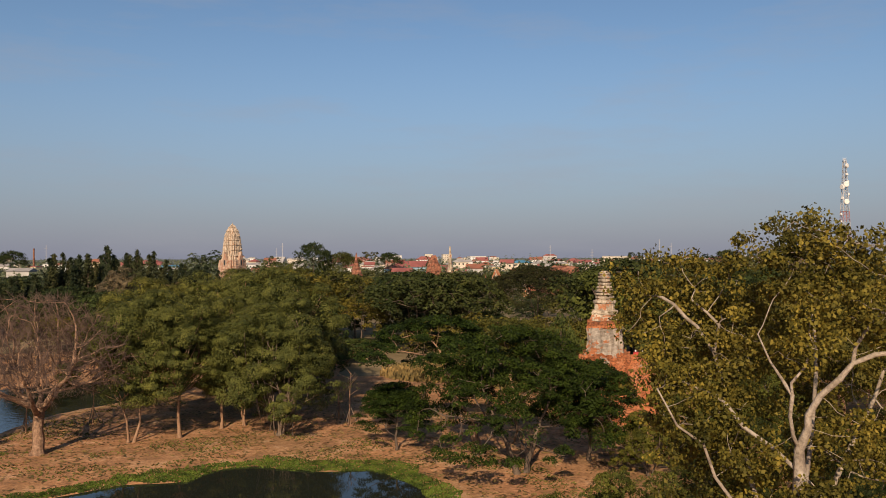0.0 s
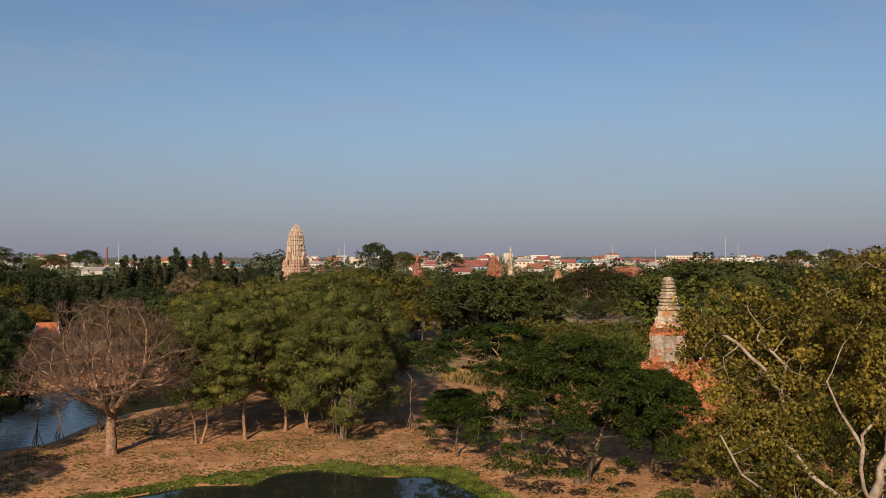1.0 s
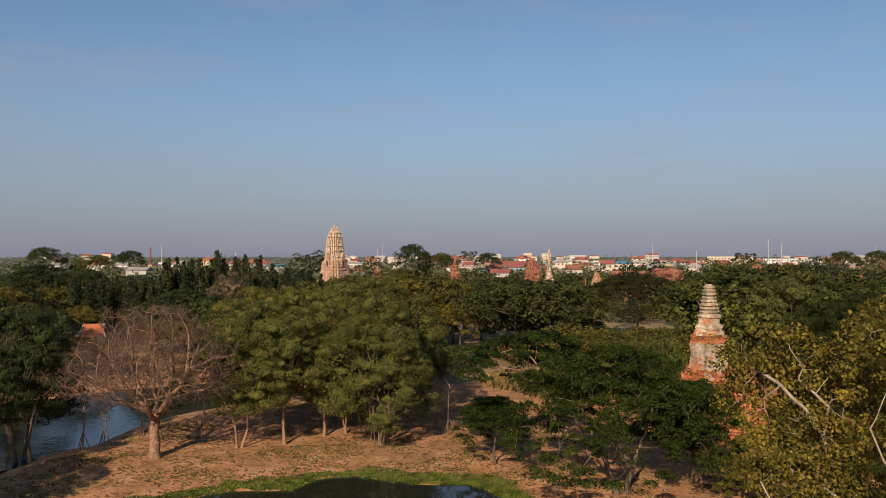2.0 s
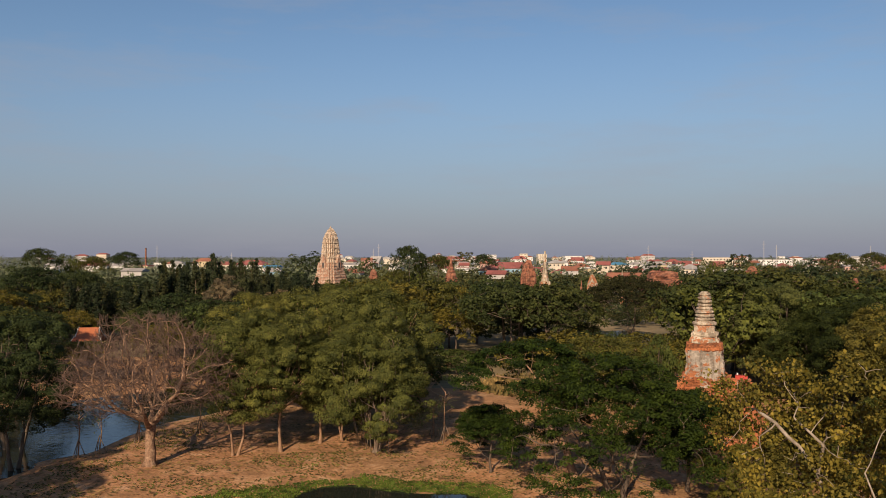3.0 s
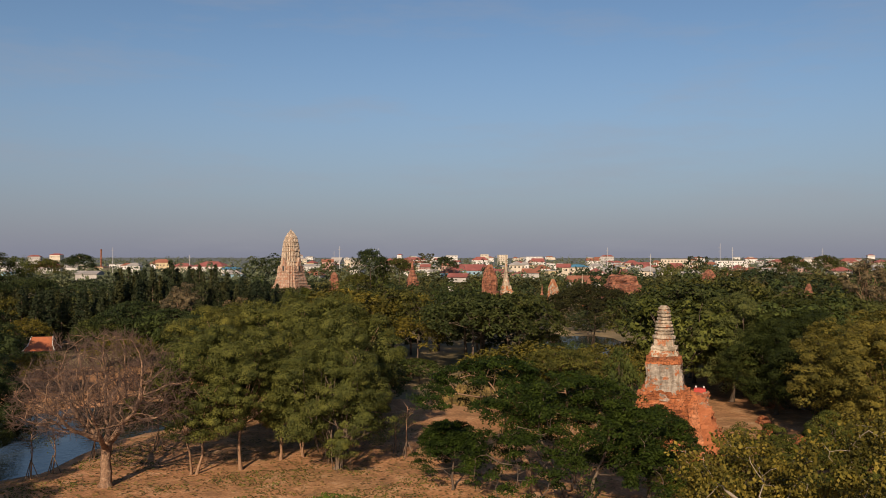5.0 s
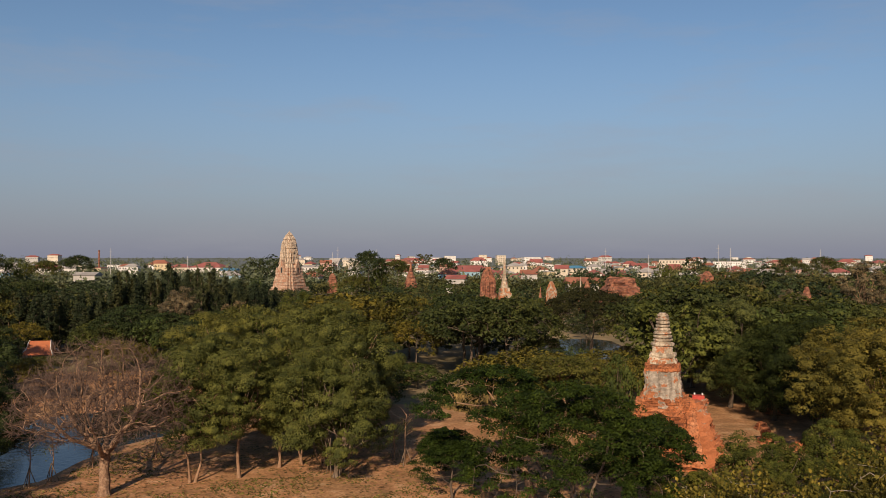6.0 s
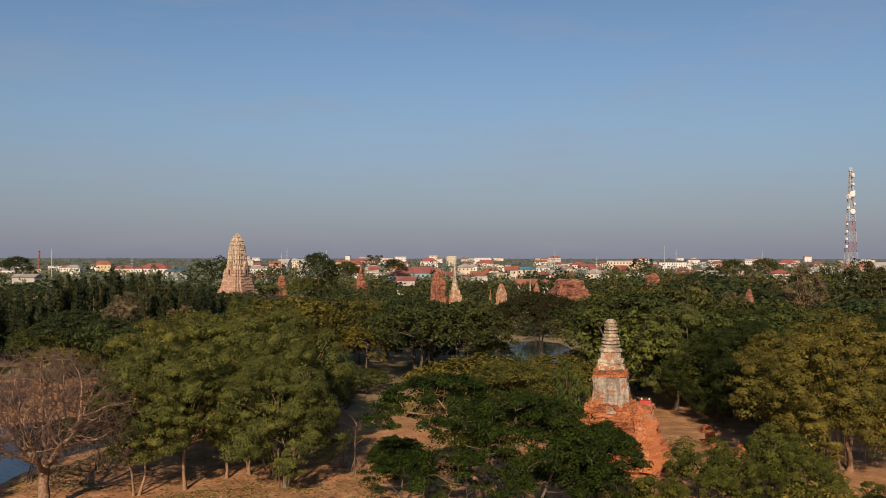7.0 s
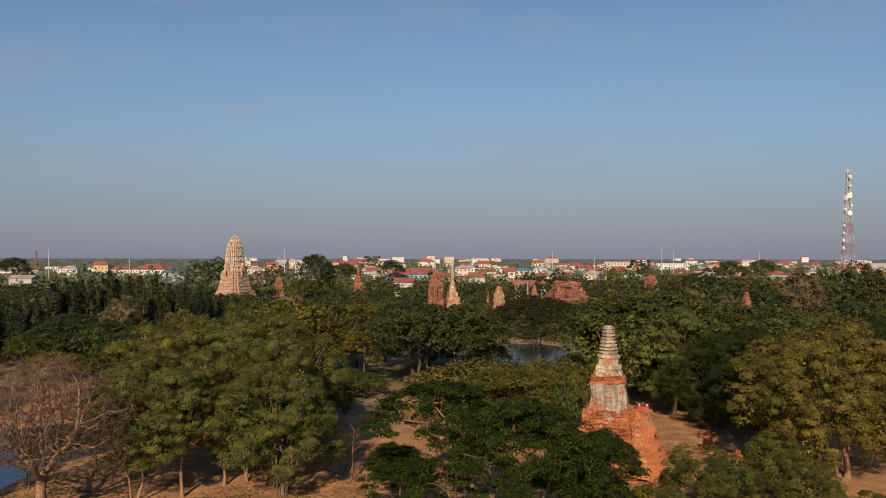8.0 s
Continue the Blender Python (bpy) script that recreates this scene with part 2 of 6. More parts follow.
def coursed(name, base, dark, light, course, pits=4.0, deep=0.6):
    """Old brickwork whose worn courses show as uneven level lines."""
    m, n, l, b = mat(name, 0.93)
    big, small = noise_node(n, l, 0.5, 6), noise_node(n, l, pits, 5)
    tc, mp = n.new("ShaderNodeTexCoord"), n.new("ShaderNodeMapping")
    mp.inputs["Scale"].default_value = (0.35, 0.35, 1.0 / course)
    l.new(tc.outputs["Object"], mp.inputs["Vector"])
    lines = n.new("ShaderNodeTexNoise")
    lines.inputs["Scale"].default_value, lines.inputs["Detail"].default_value = 1.0, 4
    l.new(mp.outputs[0], lines.inputs["Vector"])
    r1 = ramp(n, [(0.3, dark), (0.48, base), (0.72, light)])
    l.new(big.outputs[0], r1.inputs[0])
    r2 = ramp(n, [(0.36, (0.4, 0.36, 0.34)), (0.5, (1.0, 1.0, 1.0)), (0.66, (1.2, 1.15, 1.1))])
    l.new(lines.outputs[0], r2.inputs[0])
    c = mixed(n, l, r1.outputs[0], r2.outputs[0], 0.8, "MULTIPLY")
    r3 = ramp(n, [(0.36, (1 - deep, 1 - deep, 1 - deep)), (0.5, (1.0, 1.0, 1.0)), (0.7, (1.25, 1.25, 1.25))])
    l.new(small.outputs[0], r3.inputs[0])
    c = mixed(n, l, c, r3.outputs[0], 0.8, "MULTIPLY")
    l.new(c, b.inputs["Base Color"])
    bumped(n, l, b, lines.outputs[0], 0.8, 0.2)
    return m


STUCCO_FAR = peeled("prang_stucco", (0.6, 0.49, 0.38), (0.4, 0.25, 0.16), 0.42)
PRANG_BASE = peeled("prang_base", (0.5, 0.37, 0.28), (0.36, 0.18, 0.11), 0.47)
WORN = peeled("worn_stucco", (0.46, 0.385, 0.29), (0.36, 0.14, 0.06), 0.5)
STUCCO = peeled("old_stucco", (0.35, 0.3, 0.245), (0.34, 0.125, 0.05), 0.45)
TERRACE = peeled("terrace_brick", (0.44, 0.34, 0.25), (0.36, 0.125, 0.05), 0.6)
WHITE_STUPA = peeled("pale_stupa", (0.46, 0.385, 0.29), (0.36, 0.15, 0.07), 0.42)
BRICK = coursed("old_brick", (0.34, 0.115, 0.042), (0.18, 0.066, 0.03), (0.42, 0.19, 0.095), 0.28)
BRICK_FAR = coursed("far_brick", (0.23, 0.088, 0.05), (0.1, 0.045, 0.034), (0.34, 0.18, 0.11), 0.9, 0.9, 0.75)
GLASS_DARK = mat("window_glass", 0.15)[0]
GLASS_DARK.node_tree.nodes["Principled BSDF"].inputs["Base Color"].default_value = (0.03, 0.035, 0.04, 1)
STEEL_WHITE = weathered("white_steel", (0.7, 0.68, 0.65), (0.55, 0.53, 0.5), (0.8, 0.78, 0.75), 0.3, 3, 0.5, 0.1, 0.01, 0.2)
STEEL_GREY = weathered("grey_steel", (0.42, 0.41, 0.4), (0.32, 0.31, 0.3), (0.5, 0.49, 0.48), 0.3, 3, 0.5, 0.1, 0.01, 0.2)
STEEL_RED = weathered("red_steel", (0.33, 0.12, 0.10), (0.25, 0.09, 0.08), (0.4, 0.17, 0.14), 0.3, 3, 0.5, 0.1, 0.01, 0.2)
RED_CLOTH = weathered("red_cloth", (0.36, 0.035, 0.025), (0.26, 0.028, 0.02), (0.42, 0.06, 0.04), 1.0, 8, 0.8, 0.3, 0.02, 0.2)


def earth_mat():
    m, n, l, b = mat("dry_earth", 0.95)
    big = noise_node(n, l, 0.045, 6, rough=0.65)
    mid = noise_node(n, l, 0.35, 6, rough=0.7)
    fine = noise_node(n, l, 3.5, 5, rough=0.7)
    r1 = ramp(n, [(0.30, (0.2, 0.125, 0.055)), (0.42, (0.33, 0.175, 0.08)), (0.55, (0.46, 0.25, 0.122)), (0.70, (0.58, 0.39, 0.245))])
    l.new(mid.outputs[0], r1.inputs[0])
    r2 = ramp(n, [(0.35, (0.72, 0.78, 0.66)), (0.6, (1.12, 1.0, 0.92))])
    l.new(big.outputs[0], r2.inputs[0])
    r3 = ramp(n, [(0.35, (0.58, 0.56, 0.54)), (0.6, (1.15, 1.15, 1.15))])
    l.new(fine.outputs[0], r3.inputs[0])
    c = mixed(n, l, r1.outputs[0], r2.outputs[0], 0.8, "MULTIPLY")
    c = mixed(n, l, c, r3.outputs[0], 0.85, "MULTIPLY")
    l.new(c, b.inputs["Base Color"])
    bumped(n, l, b, fine.outputs[0], 0.6, 0.12)
    return m


def water_mat(name, ripple):
    m, n, l, b = mat(name, 0.04)
    b.inputs["Base Color"].default_value = (0.018, 0.022, 0.016, 1)
    b.inputs["IOR"].default_value = 1.33
    w = noise_node(n, l, 1.3, 3)
    bumped(n, l, b, w.outputs[0], ripple, 0.03)
    return m


EARTH, WATER, RIPPLED = earth_mat(), water_mat("pond_water", 0.04), water_mat("rippled_water", 1.0)
GRASS = weathered("rough_grass", (0.19, 0.145, 0.068), (0.1, 0.088, 0.036), (0.3, 0.22, 0.12), 0.05, 0.6, 0.95, 0.5, 0.2, 0.5)
# ground of the far plain, its bluish tone holds the haze of distance
HAZED_PLAIN = weathered("hazed_plain", (0.12, 0.138, 0.13), (0.095, 0.112, 0.1), (0.15, 0.165, 0.15), 0.01, 0.05, 0.95, 0.3, 0.2, 0.5)

# ---- mesh helpers ----
def mesh_from(name, verts, faces, material, smooth=False):
    me = bpy.data.meshes.new(name)
    me.from_pydata(verts, [], faces)
    me.materials.append(material)
    if smooth:
        me.polygons.foreach_set("use_smooth", [True] * len(me.polygons))
    me.update()
    return me


def quads_mesh(name, verts, material):
    """A mesh of loose quads, four vertices each."""
    me = bpy.data.meshes.new(name)
    n = len(verts) // 4
    me.vertices.add(n * 4)
    me.vertices.foreach_set("co", verts.astype(np.float32).ravel())
    me.loops.add(n * 4)
    me.loops.foreach_set("vertex_index", np.arange(n * 4, dtype=np.int32))
    me.polygons.add(n)
    me.polygons.foreach_set("loop_start", np.arange(0, n * 4, 4, dtype=np.int32))
    me.materials.append(material)
    me.update(calc_edges=True)
    return me


def tris_mesh(name, verts, material):
    """A mesh of loose triangles, three vertices each."""
    me = bpy.data.meshes.new(name)
    n = len(verts) // 3
    me.vertices.add(n * 3)
    me.vertices.foreach_set("co", verts.astype(np.float32).ravel())
    me.loops.add(n * 3)
    me.loops.foreach_set("vertex_index", np.arange(n * 3, dtype=np.int32))
    me.polygons.add(n)
    me.polygons.foreach_set("loop_start", np.arange(0, n * 3, 3, dtype=np.int32))
    me.materials.append(material)
    me.update(calc_edges=True)
    return me


def part(name, me, parent, label=""):
    ob = new(name, me)
    ob.parent = parent
    if label:
        ob["label"] = label
    return ob


def unit(v):
    return v / np.maximum(np.linalg.norm(v, axis=1, keepdims=True), 1e-6)


def leaves(rng, c, out, size, aspect=0.55, droop=0.0, wild=0.8, folded=False):
    """Pointed leaves at the points c, facing roughly along out: plain ones of one triangle, or folded ones of a quad."""
    n = len(c)
    nor = unit(out + rng.normal(0, wild, (n, 3)))
    t = rng.normal(0, 1, (n, 3))
    t[:, 2] -= droop
    t = unit(t - nor * np.sum(t * nor, axis=1, keepdims=True))
    b = np.cross(nor, t)
    s = (size * rng.uniform(0.6, 1.3, n))[:, None]
    if not folded:
        return np.stack([c - t * s * 0.4 + b * s * aspect * 0.5, c + t * s * 0.6, c - t * s * 0.4 - b * s * aspect * 0.5], axis=1).reshape(-1, 3)
    v = np.stack([c - t * s * 0.5, c + b * s * aspect * 0.5 - nor * s * 0.12, c + t * s * 0.5, c - b * s * aspect * 0.5 - nor * s * 0.12], axis=1)
    return v.reshape(-1, 3)


def tubes(name, lines, material, sides=7, gnarl=0.0):
    """Tapered limbs: lines of (points, radii), knotted by gnarl."""
    verts, faces = [], []
    for pts, radii in lines:
        pts = [Vector(p) for p in pts]
        base = len(verts)
        for i, (p, r) in enumerate(zip(pts, radii)):
            d = (pts[min(i + 1, len(pts) - 1)] - pts[max(i - 1, 0)]).normalized()
            a = d.cross(Vector((0.31, 0.95, 0.05))).normalized()
            b = d.cross(a)
            for k in range(sides):
                w = 2 * math.pi * k / sides
                out = a * math.cos(w) + b * math.sin(w)
                knot = 1 + gnarl * noise.noise((p + out * r) * 1.7) if gnarl else 1
                verts.append(p + out * r * knot)
        for i in range(len(pts) - 1):
            for k in range(sides):
                k2 = (k + 1) % sides
                faces.append((base + i * sides + k, base + i * sides + k2, base + (i + 1) * sides + k2, base + (i + 1) * sides + k))
        faces.append(tuple(base + (len(pts) - 1) * sides + k for k in range(sides)))
    return mesh_from(name, verts, faces, material, True)


def bent(rng, a, b, r0, r1, n=5, sway=0.08, sag=0.0):
    a, b = np.array(a, float), np.array(b, float)
    span = np.linalg.norm(b - a)
    pts, rad = [], []
    off = rng.normal(0, sway * span, 3)
    for i in range(n + 1):
        f = i / n
        p = a + (b - a) * f + off * math.sin(math.pi * f) + np.array([0, 0, sag * span * math.sin(math.pi * f)])
        if 0 < i < n:
            p = p + rng.normal(0, sway * span * 0.2, 3)
        pts.append(tuple(p))
        rad.append(r0 + (r1 - r0) * f)
    return pts, rad


def thing(name, x, y, z=0.0):
    ob = new(name)
    ob.location = (x, y, z)
    return ob


def broad_tree(name, seed, h, r, fork, low, leaf, bark, size, lobes, sub, per, flat=0.75, trunk=0.35, lean=0.0, droop=0.0, stems=1, roots=0, lobe=0.32, core=40, belly=0.45, ragged=0.5, sides=5, limbs=1.0, wild=0.35, tuft=0.33, fine=2.4):
    """A spreading tree. Its crown is made of billows (lobes) over an uneven dome that reaches down to low; each billow
    carries sub leaf clumps of per leaves, with shaded gaps between the billows."""
    rng = np.random.default_rng(seed)
    ob = thing(name, 0, 0)
    mid = low + (h - low) * belly
    cs, ns, hubs, lines, inner = [], [], [], [], []
    for i in range(lobes):
        f = (i + 0.5) / lobes
        dz = 1 - 1.72 * f
        ring = math.sqrt(max(0.0, 1 - dz * dz))
        ang = i * 2.39996 + rng.uniform(-0.35, 0.35)
        out = np.array([math.cos(ang) * ring, math.sin(ang) * ring, dz])
        k = rng.uniform(0.85, 1.05) * (1.0 + ragged * noise.noise(tuple(out * 1.4 + seed)))
        rl = r * lobe * rng.uniform(0.75, 1.25)
        up = (h - mid) if dz > 0 else (mid - low) * 1.3
        c = np.array([out[0] * (r - rl) * k + lean, out[1] * (r - rl) * k, mid + dz * max(up - rl * flat, 0.3) * min(k, 1.05)])
        hubs.append((c, rl))
        m, each = int(sub * 1.6), max(4, int(per * 0.66 * fine))
        d = unit(rng.normal(0, 1, (m, 3)) + out * 0.9 + np.array([0, 0, 0.3]))
        p = c + d * rl * np.array([1, 1, flat]) * rng.uniform(0.72, 1.0, (m, 1))
        rb = rl * tuft * rng.uniform(0.6, 1.35, m)
        e = unit(rng.normal(0, 0.9, (m * each, 3)) + np.repeat(d, each, axis=0) * 0.7 + np.array([0, 0, 0.2]))
        q = np.repeat(p, each, axis=0) + e * np.repeat(rb, each)[:, None] * np.array([1, 1, 0.6]) * rng.uniform(0.7, 1.06, (m * each, 1))
        cs.append(q)
        ns.append(e * 1.0 + np.repeat(d, each, axis=0) * 0.4 + np.array([0, 0, 0.1]))
        # shaded leaves within the billow
        g = unit(rng.normal(0, 1, (150 if size < 0.4 else 40 if size < 0.6 else 6, 3))) * rng.uniform(0.2, 0.6, (150 if size < 0.4 else 40 if size < 0.6 else 6, 1))
        inner.append(leaves(rng, c + g * rl * np.array([1, 1, flat]), g, min(0.4, rl * 0.18) if size < 0.4 else min(0.7, rl * 0.26), 0.9, 0, 0.5))
    forks = []
    for s in range(stems):
        a = 6.28 * s / stems + 0.4
        o = 0.0 if stems == 1 else trunk * 1.6
        top = (math.cos(a) * o * 3.2 + lean * 0.55, math.sin(a) * o * 3.2, fork * rng.uniform(0.85, 1.1))
        pts, rad = bent(rng, (math.cos(a) * o, math.sin(a) * o, -0.15), top, trunk, trunk * 0.62, 5, 0.06)
        rad[0] *= 1.5
        lines.append((pts, rad))
        forks.append((np.array(top), trunk * 0.62))
    for c, rl in hubs[: int(lobes * limbs)]:
        tops = min(forks, key=lambda q: np.linalg.norm(q[0] - c))
        pts, rad = bent(rng, tops[0], c - np.array([0, 0, rl * 0.3]), tops[1] * rng.uniform(0.3, 0.5), 0.03, 6, 0.06, 0.0)
        lines.append((pts, rad))
        for k in range(2):
            lines.append(bent(rng, np.array(pts[rng.integers(3, 6)]), c + rng.normal(0, 0.25, 3) * rl, 0.05, 0.015, 3, 0.06))
    for k in range(roots):
        c, rl = hubs[rng.integers(0, lobes)]
        x, y = c[0] * 0.45 + rng.normal(0, 0.4), c[1] * 0.45 + rng.normal(0, 0.4)
        lines.append(bent(rng, (x, y, min(c[2], low + 3)), (x * 0.8, y * 0.8, rng.uniform(0.0, 2.0)), 0.05, 0.03, 4, 0.03))
    part("trunk", tubes("trunk", lines, bark, sides), ob)
    v = leaves(rng, np.concatenate(cs), np.concatenate(ns), size * (1.12 / math.sqrt(fine)), 0.6, droop, wild)
    # broad shaded leaves inside the crown
    d = unit(rng.normal(0, 1, (core, 3))) * rng.uniform(0.08, 0.34, (core, 1))
    deep = d * np.array([r, r, (h - low) * 0.45]) + np.array([lean, 0, mid])
    v = np.concatenate([v, leaves(rng, deep, d, min(0.9, r * 0.14), 0.85, 0, 1.0)] + inner)
    part("crown", tris_mesh("crown", v, leaf), ob)
    return ob


def colonize(rng, nodes, parents, goals, step, reach, kill, rounds=90, sag=0.0):
    """Grow branches from the given nodes towards the goals, as wood fills a crown. Returns all nodes and their parents."""
    nodes, parents = [np.array(p, float) for p in nodes], list(parents)
    best, who = np.full(len(goals), 1e9), np.zeros(len(goals), int)
    alive = np.ones(len(goals), bool)
    first = 0
    for turn in range(rounds):
        for i in range(first, len(nodes)):
            d = np.linalg.norm(goals - nodes[i], axis=1)
            near = d < best
            best[near], who[near] = d[near], i
        alive &= best > kill
        first = len(nodes)
        pull = {}
        for k in np.nonzero(alive & (best < reach))[0]:
            pull.setdefault(who[k], []).append((goals[k] - nodes[who[k]]) / best[k])
        grown = 0
        for i, ways in pull.items():
            way = np.mean(ways, axis=0) + rng.normal(0, 0.09, 3) - np.array([0, 0, sag])
            q = nodes[i] + way / max(np.linalg.norm(way), 1e-6) * step
            if np.min(np.linalg.norm(np.array(nodes[-400:]) - q, axis=1)) < step * 0.35:
                continue
            nodes.append(q)
            parents.append(i)
            grown += 1
        if not grown:
            break
    return nodes, parents


def limbs_of(nodes, parents, tip, power=2.3, floor=None):
    """Chains of points and radii through a grown crown; every limb is as thick as the wood that it carries."""
    n = len(nodes)
    kids = [[] for _ in range(n)]
    for i, p in enumerate(parents):
        if p >= 0:
            kids[p].append(i)
    rad = np.zeros(n)
    for i in range(n - 1, -1, -1):
        rad[i] = floor[i] if floor and i < len(floor) else min(0.3, max(tip, sum(rad[k] ** power for k in kids[i]) ** (1 / power)))
    lines, starts = [], [(i, None) for i, p in enumerate(parents) if p < 0]
    while starts:
        i, at = starts.pop()
        pts, rr = ([] if at is None else [tuple(nodes[at])]), ([] if at is None else [rad[i]])
        while True:
            pts.append(tuple(nodes[i]))
            rr.append(rad[i])
            if not kids[i]:
                break
            order = sorted(kids[i], key=lambda k: -rad[k])
            starts += [(k, i) for k in order[1:]]
            i = order[0]
        if len(pts) > 1:
            lines.append((pts, rr))
    return lines, rad, kids


def bare_tree(name, seed, h, r, fork, bark, trunk=0.5):
    """A leafless spreading tree: wide limbs that rise into a full dome of fine twigs."""
    rng = np.random.default_rng(seed)
    ob = thing(name, 0, 0)
    goals = []
    while len(goals) < 3000:
        x, y, z = rng.uniform(-r, r), rng.uniform(-r, r), rng.uniform(fork + 0.6, h)
        edge = (x * x + y * y) / (r * r) + max(0.0, (z - fork - 2.2) / (h - fork - 2.2)) ** 2 + 0.35 * noise.noise((x * 0.3, y * 0.3, z * 0.3 + seed))
        if edge < 1 and rng.random() < 0.25 + 0.75 * max(edge, 0.0) ** 1.5 and z > fork + 0.4 * math.hypot(x, y) - 0.7:
            goals.append((x, y, z))
    stem = [(0.0, 0.0, -0.2), (0.05, 0.03, 0.5), (0.12, 0.05, 1.4), (0.02, 0.1, 2.4), (0.12, 0.05, fork - 0.5), (0.1, 0.0, fork)]
    floor = [trunk * 1.55, trunk * 1.15, trunk, trunk * 0.95, trunk * 0.95, trunk * 0.8]
    nodes, parents = list(stem), [-1, 0, 1, 2, 3, 4]
    for k in range(6):
        a = 6.28 * k / 6 + rng.uniform(-0.3, 0.3)
        up, at = rng.uniform(0.25, 0.9), 5 if k % 2 else 4
        for f in (0.9, 1.9, 2.9):
            nodes.append(tuple(np.array(stem[at]) + np.array([math.cos(a + 0.1 * f) * f, math.sin(a + 0.1 * f) * f, up * f + 0.06 * f * f]) + rng.normal(0, 0.1, 3)))
            parents.append(at if f < 1 else len(nodes) - 2)
            floor.append(0.27 - 0.03 * f)
    nodes, parents = colonize(rng, nodes, parents, np.array(goals), 0.5, 7.0, 0.55)
    lines, rad, kids = limbs_of(nodes, parents, 0.022, 2.1, floor)
    part("trunk", tubes("trunk", [q for q in lines if max(q[1]) > 0.055], BARK_ROUGH, 8, 0.3), ob)
    fine = [q for q in lines if max(q[1]) <= 0.055]
    for i in range(len(nodes)):
        if rad[i] < 0.045 and nodes[i][2] > fork + 1:
            for k in range(6 if not kids[i] else 2):
                d = np.array(nodes[i]) - np.array(nodes[parents[i]])
                d = d / np.linalg.norm(d) + rng.normal(0, 0.4, 3) + np.array([0, 0, 0.25])
                fine.append(bent(rng, nodes[i], np.array(nodes[i]) + d / np.linalg.norm(d) * rng.uniform(0.5, 1.1), 0.021, 0.01, 2, 0.1))
    part("crown", tubes("crown", fine, bark, 3), ob, "fine leafless reddish-brown twigs")
    return ob


def umbrella_tree(name, seed, h, r, fork, low, leaf, bark, size, plates, per, trunk=0.3, stems=1, lean=0.0, plate=0.8, thick=0.22, hole=-0.12, sides=5, step=0.55, dome=0.5):
    """A tree whose leaves lie in level sprays over a wide, gappy dome of spreading limbs."""
    rng = np.random.default_rng(seed)
    ob = thing(name, 0, 0)
    goals = []
    while len(goals) < plates:
        a, q = rng.uniform(0, 6.28), math.sqrt(rng.random())
        out = r * (1 + 0.4 * noise.noise((math.cos(a) * 1.3 + seed, math.sin(a) * 1.3, 0.5)))
        top = low + (h - low) * (1 - q * q) ** dome * (1 + 0.12 * noise.noise((math.cos(a) * q * 3, math.sin(a) * q * 3, seed)))
        x, y, z = math.cos(a) * q * out + lean, math.sin(a) * q * out, top - (h - low) * 0.42 * rng.random() ** 1.6
        if noise.noise((x * 0.42, y * 0.42, z * 0.75 + seed)) > hole:
            goals.append((x, y, max(z, low * 0.85)))
    goals = np.array(goals)
    nodes, parents, floor = [], [], []
    for s in range(stems):
        a = 6.28 * s / stems + 0.5
        o, n = (0.0 if stems == 1 else trunk * 1.3), 6
        for i in range(n + 1):
            f = i / n
            wide = o * (1 + 2.6 * f)
            nodes.append(np.array([math.cos(a) * wide + lean * 0.6 * f ** 1.5, math.sin(a) * wide, -0.2 + (fork + 0.2) * f]) + (rng.normal(0, 0.06, 3) if 0 < i else 0))
            parents.append(-1 if i == 0 else len(nodes) - 2)
            floor.append(trunk * (1.5 if i == 0 else 1.0 - 0.35 * f))
    nodes, parents = colonize(rng, nodes, parents, goals, step, 14.0, step * 0.9)
    lines, rad, kids = limbs_of(nodes, parents, 0.02, 2.4, floor)
    part("trunk", tubes("trunk", lines, bark, sides), ob)
    cs, ns = [], []
    mid = np.array([lean, 0, low - 1.0])
    for g in goals:
        pr = plate * rng.uniform(0.6, 1.3)
        a, q = rng.uniform(0, 6.28, per), np.sqrt(rng.random(per))
        p = np.stack([np.cos(a) * q * pr, np.sin(a) * q * pr, thick * (1 - q * q) + rng.normal(0, thick * 0.35, per)], 1)
        tilt = rng.normal(0, 0.16, 2)
        p[:, 2] += p[:, 0] * tilt[0] + p[:, 1] * tilt[1]
        cs.append(g + p)
        ns.append(np.stack([p[:, 0] * 0.8, p[:, 1] * 0.8, np.full(per, 0.75)], 1) / max(pr, 0.3) + unit((g - mid)[None])[0] * 0.35)
    v = leaves(rng, np.concatenate(cs), np.concatenate(ns), size, 0.6, 0.0, 0.7)
    part("crown", tris_mesh("crown", v, leaf), ob)
    return ob


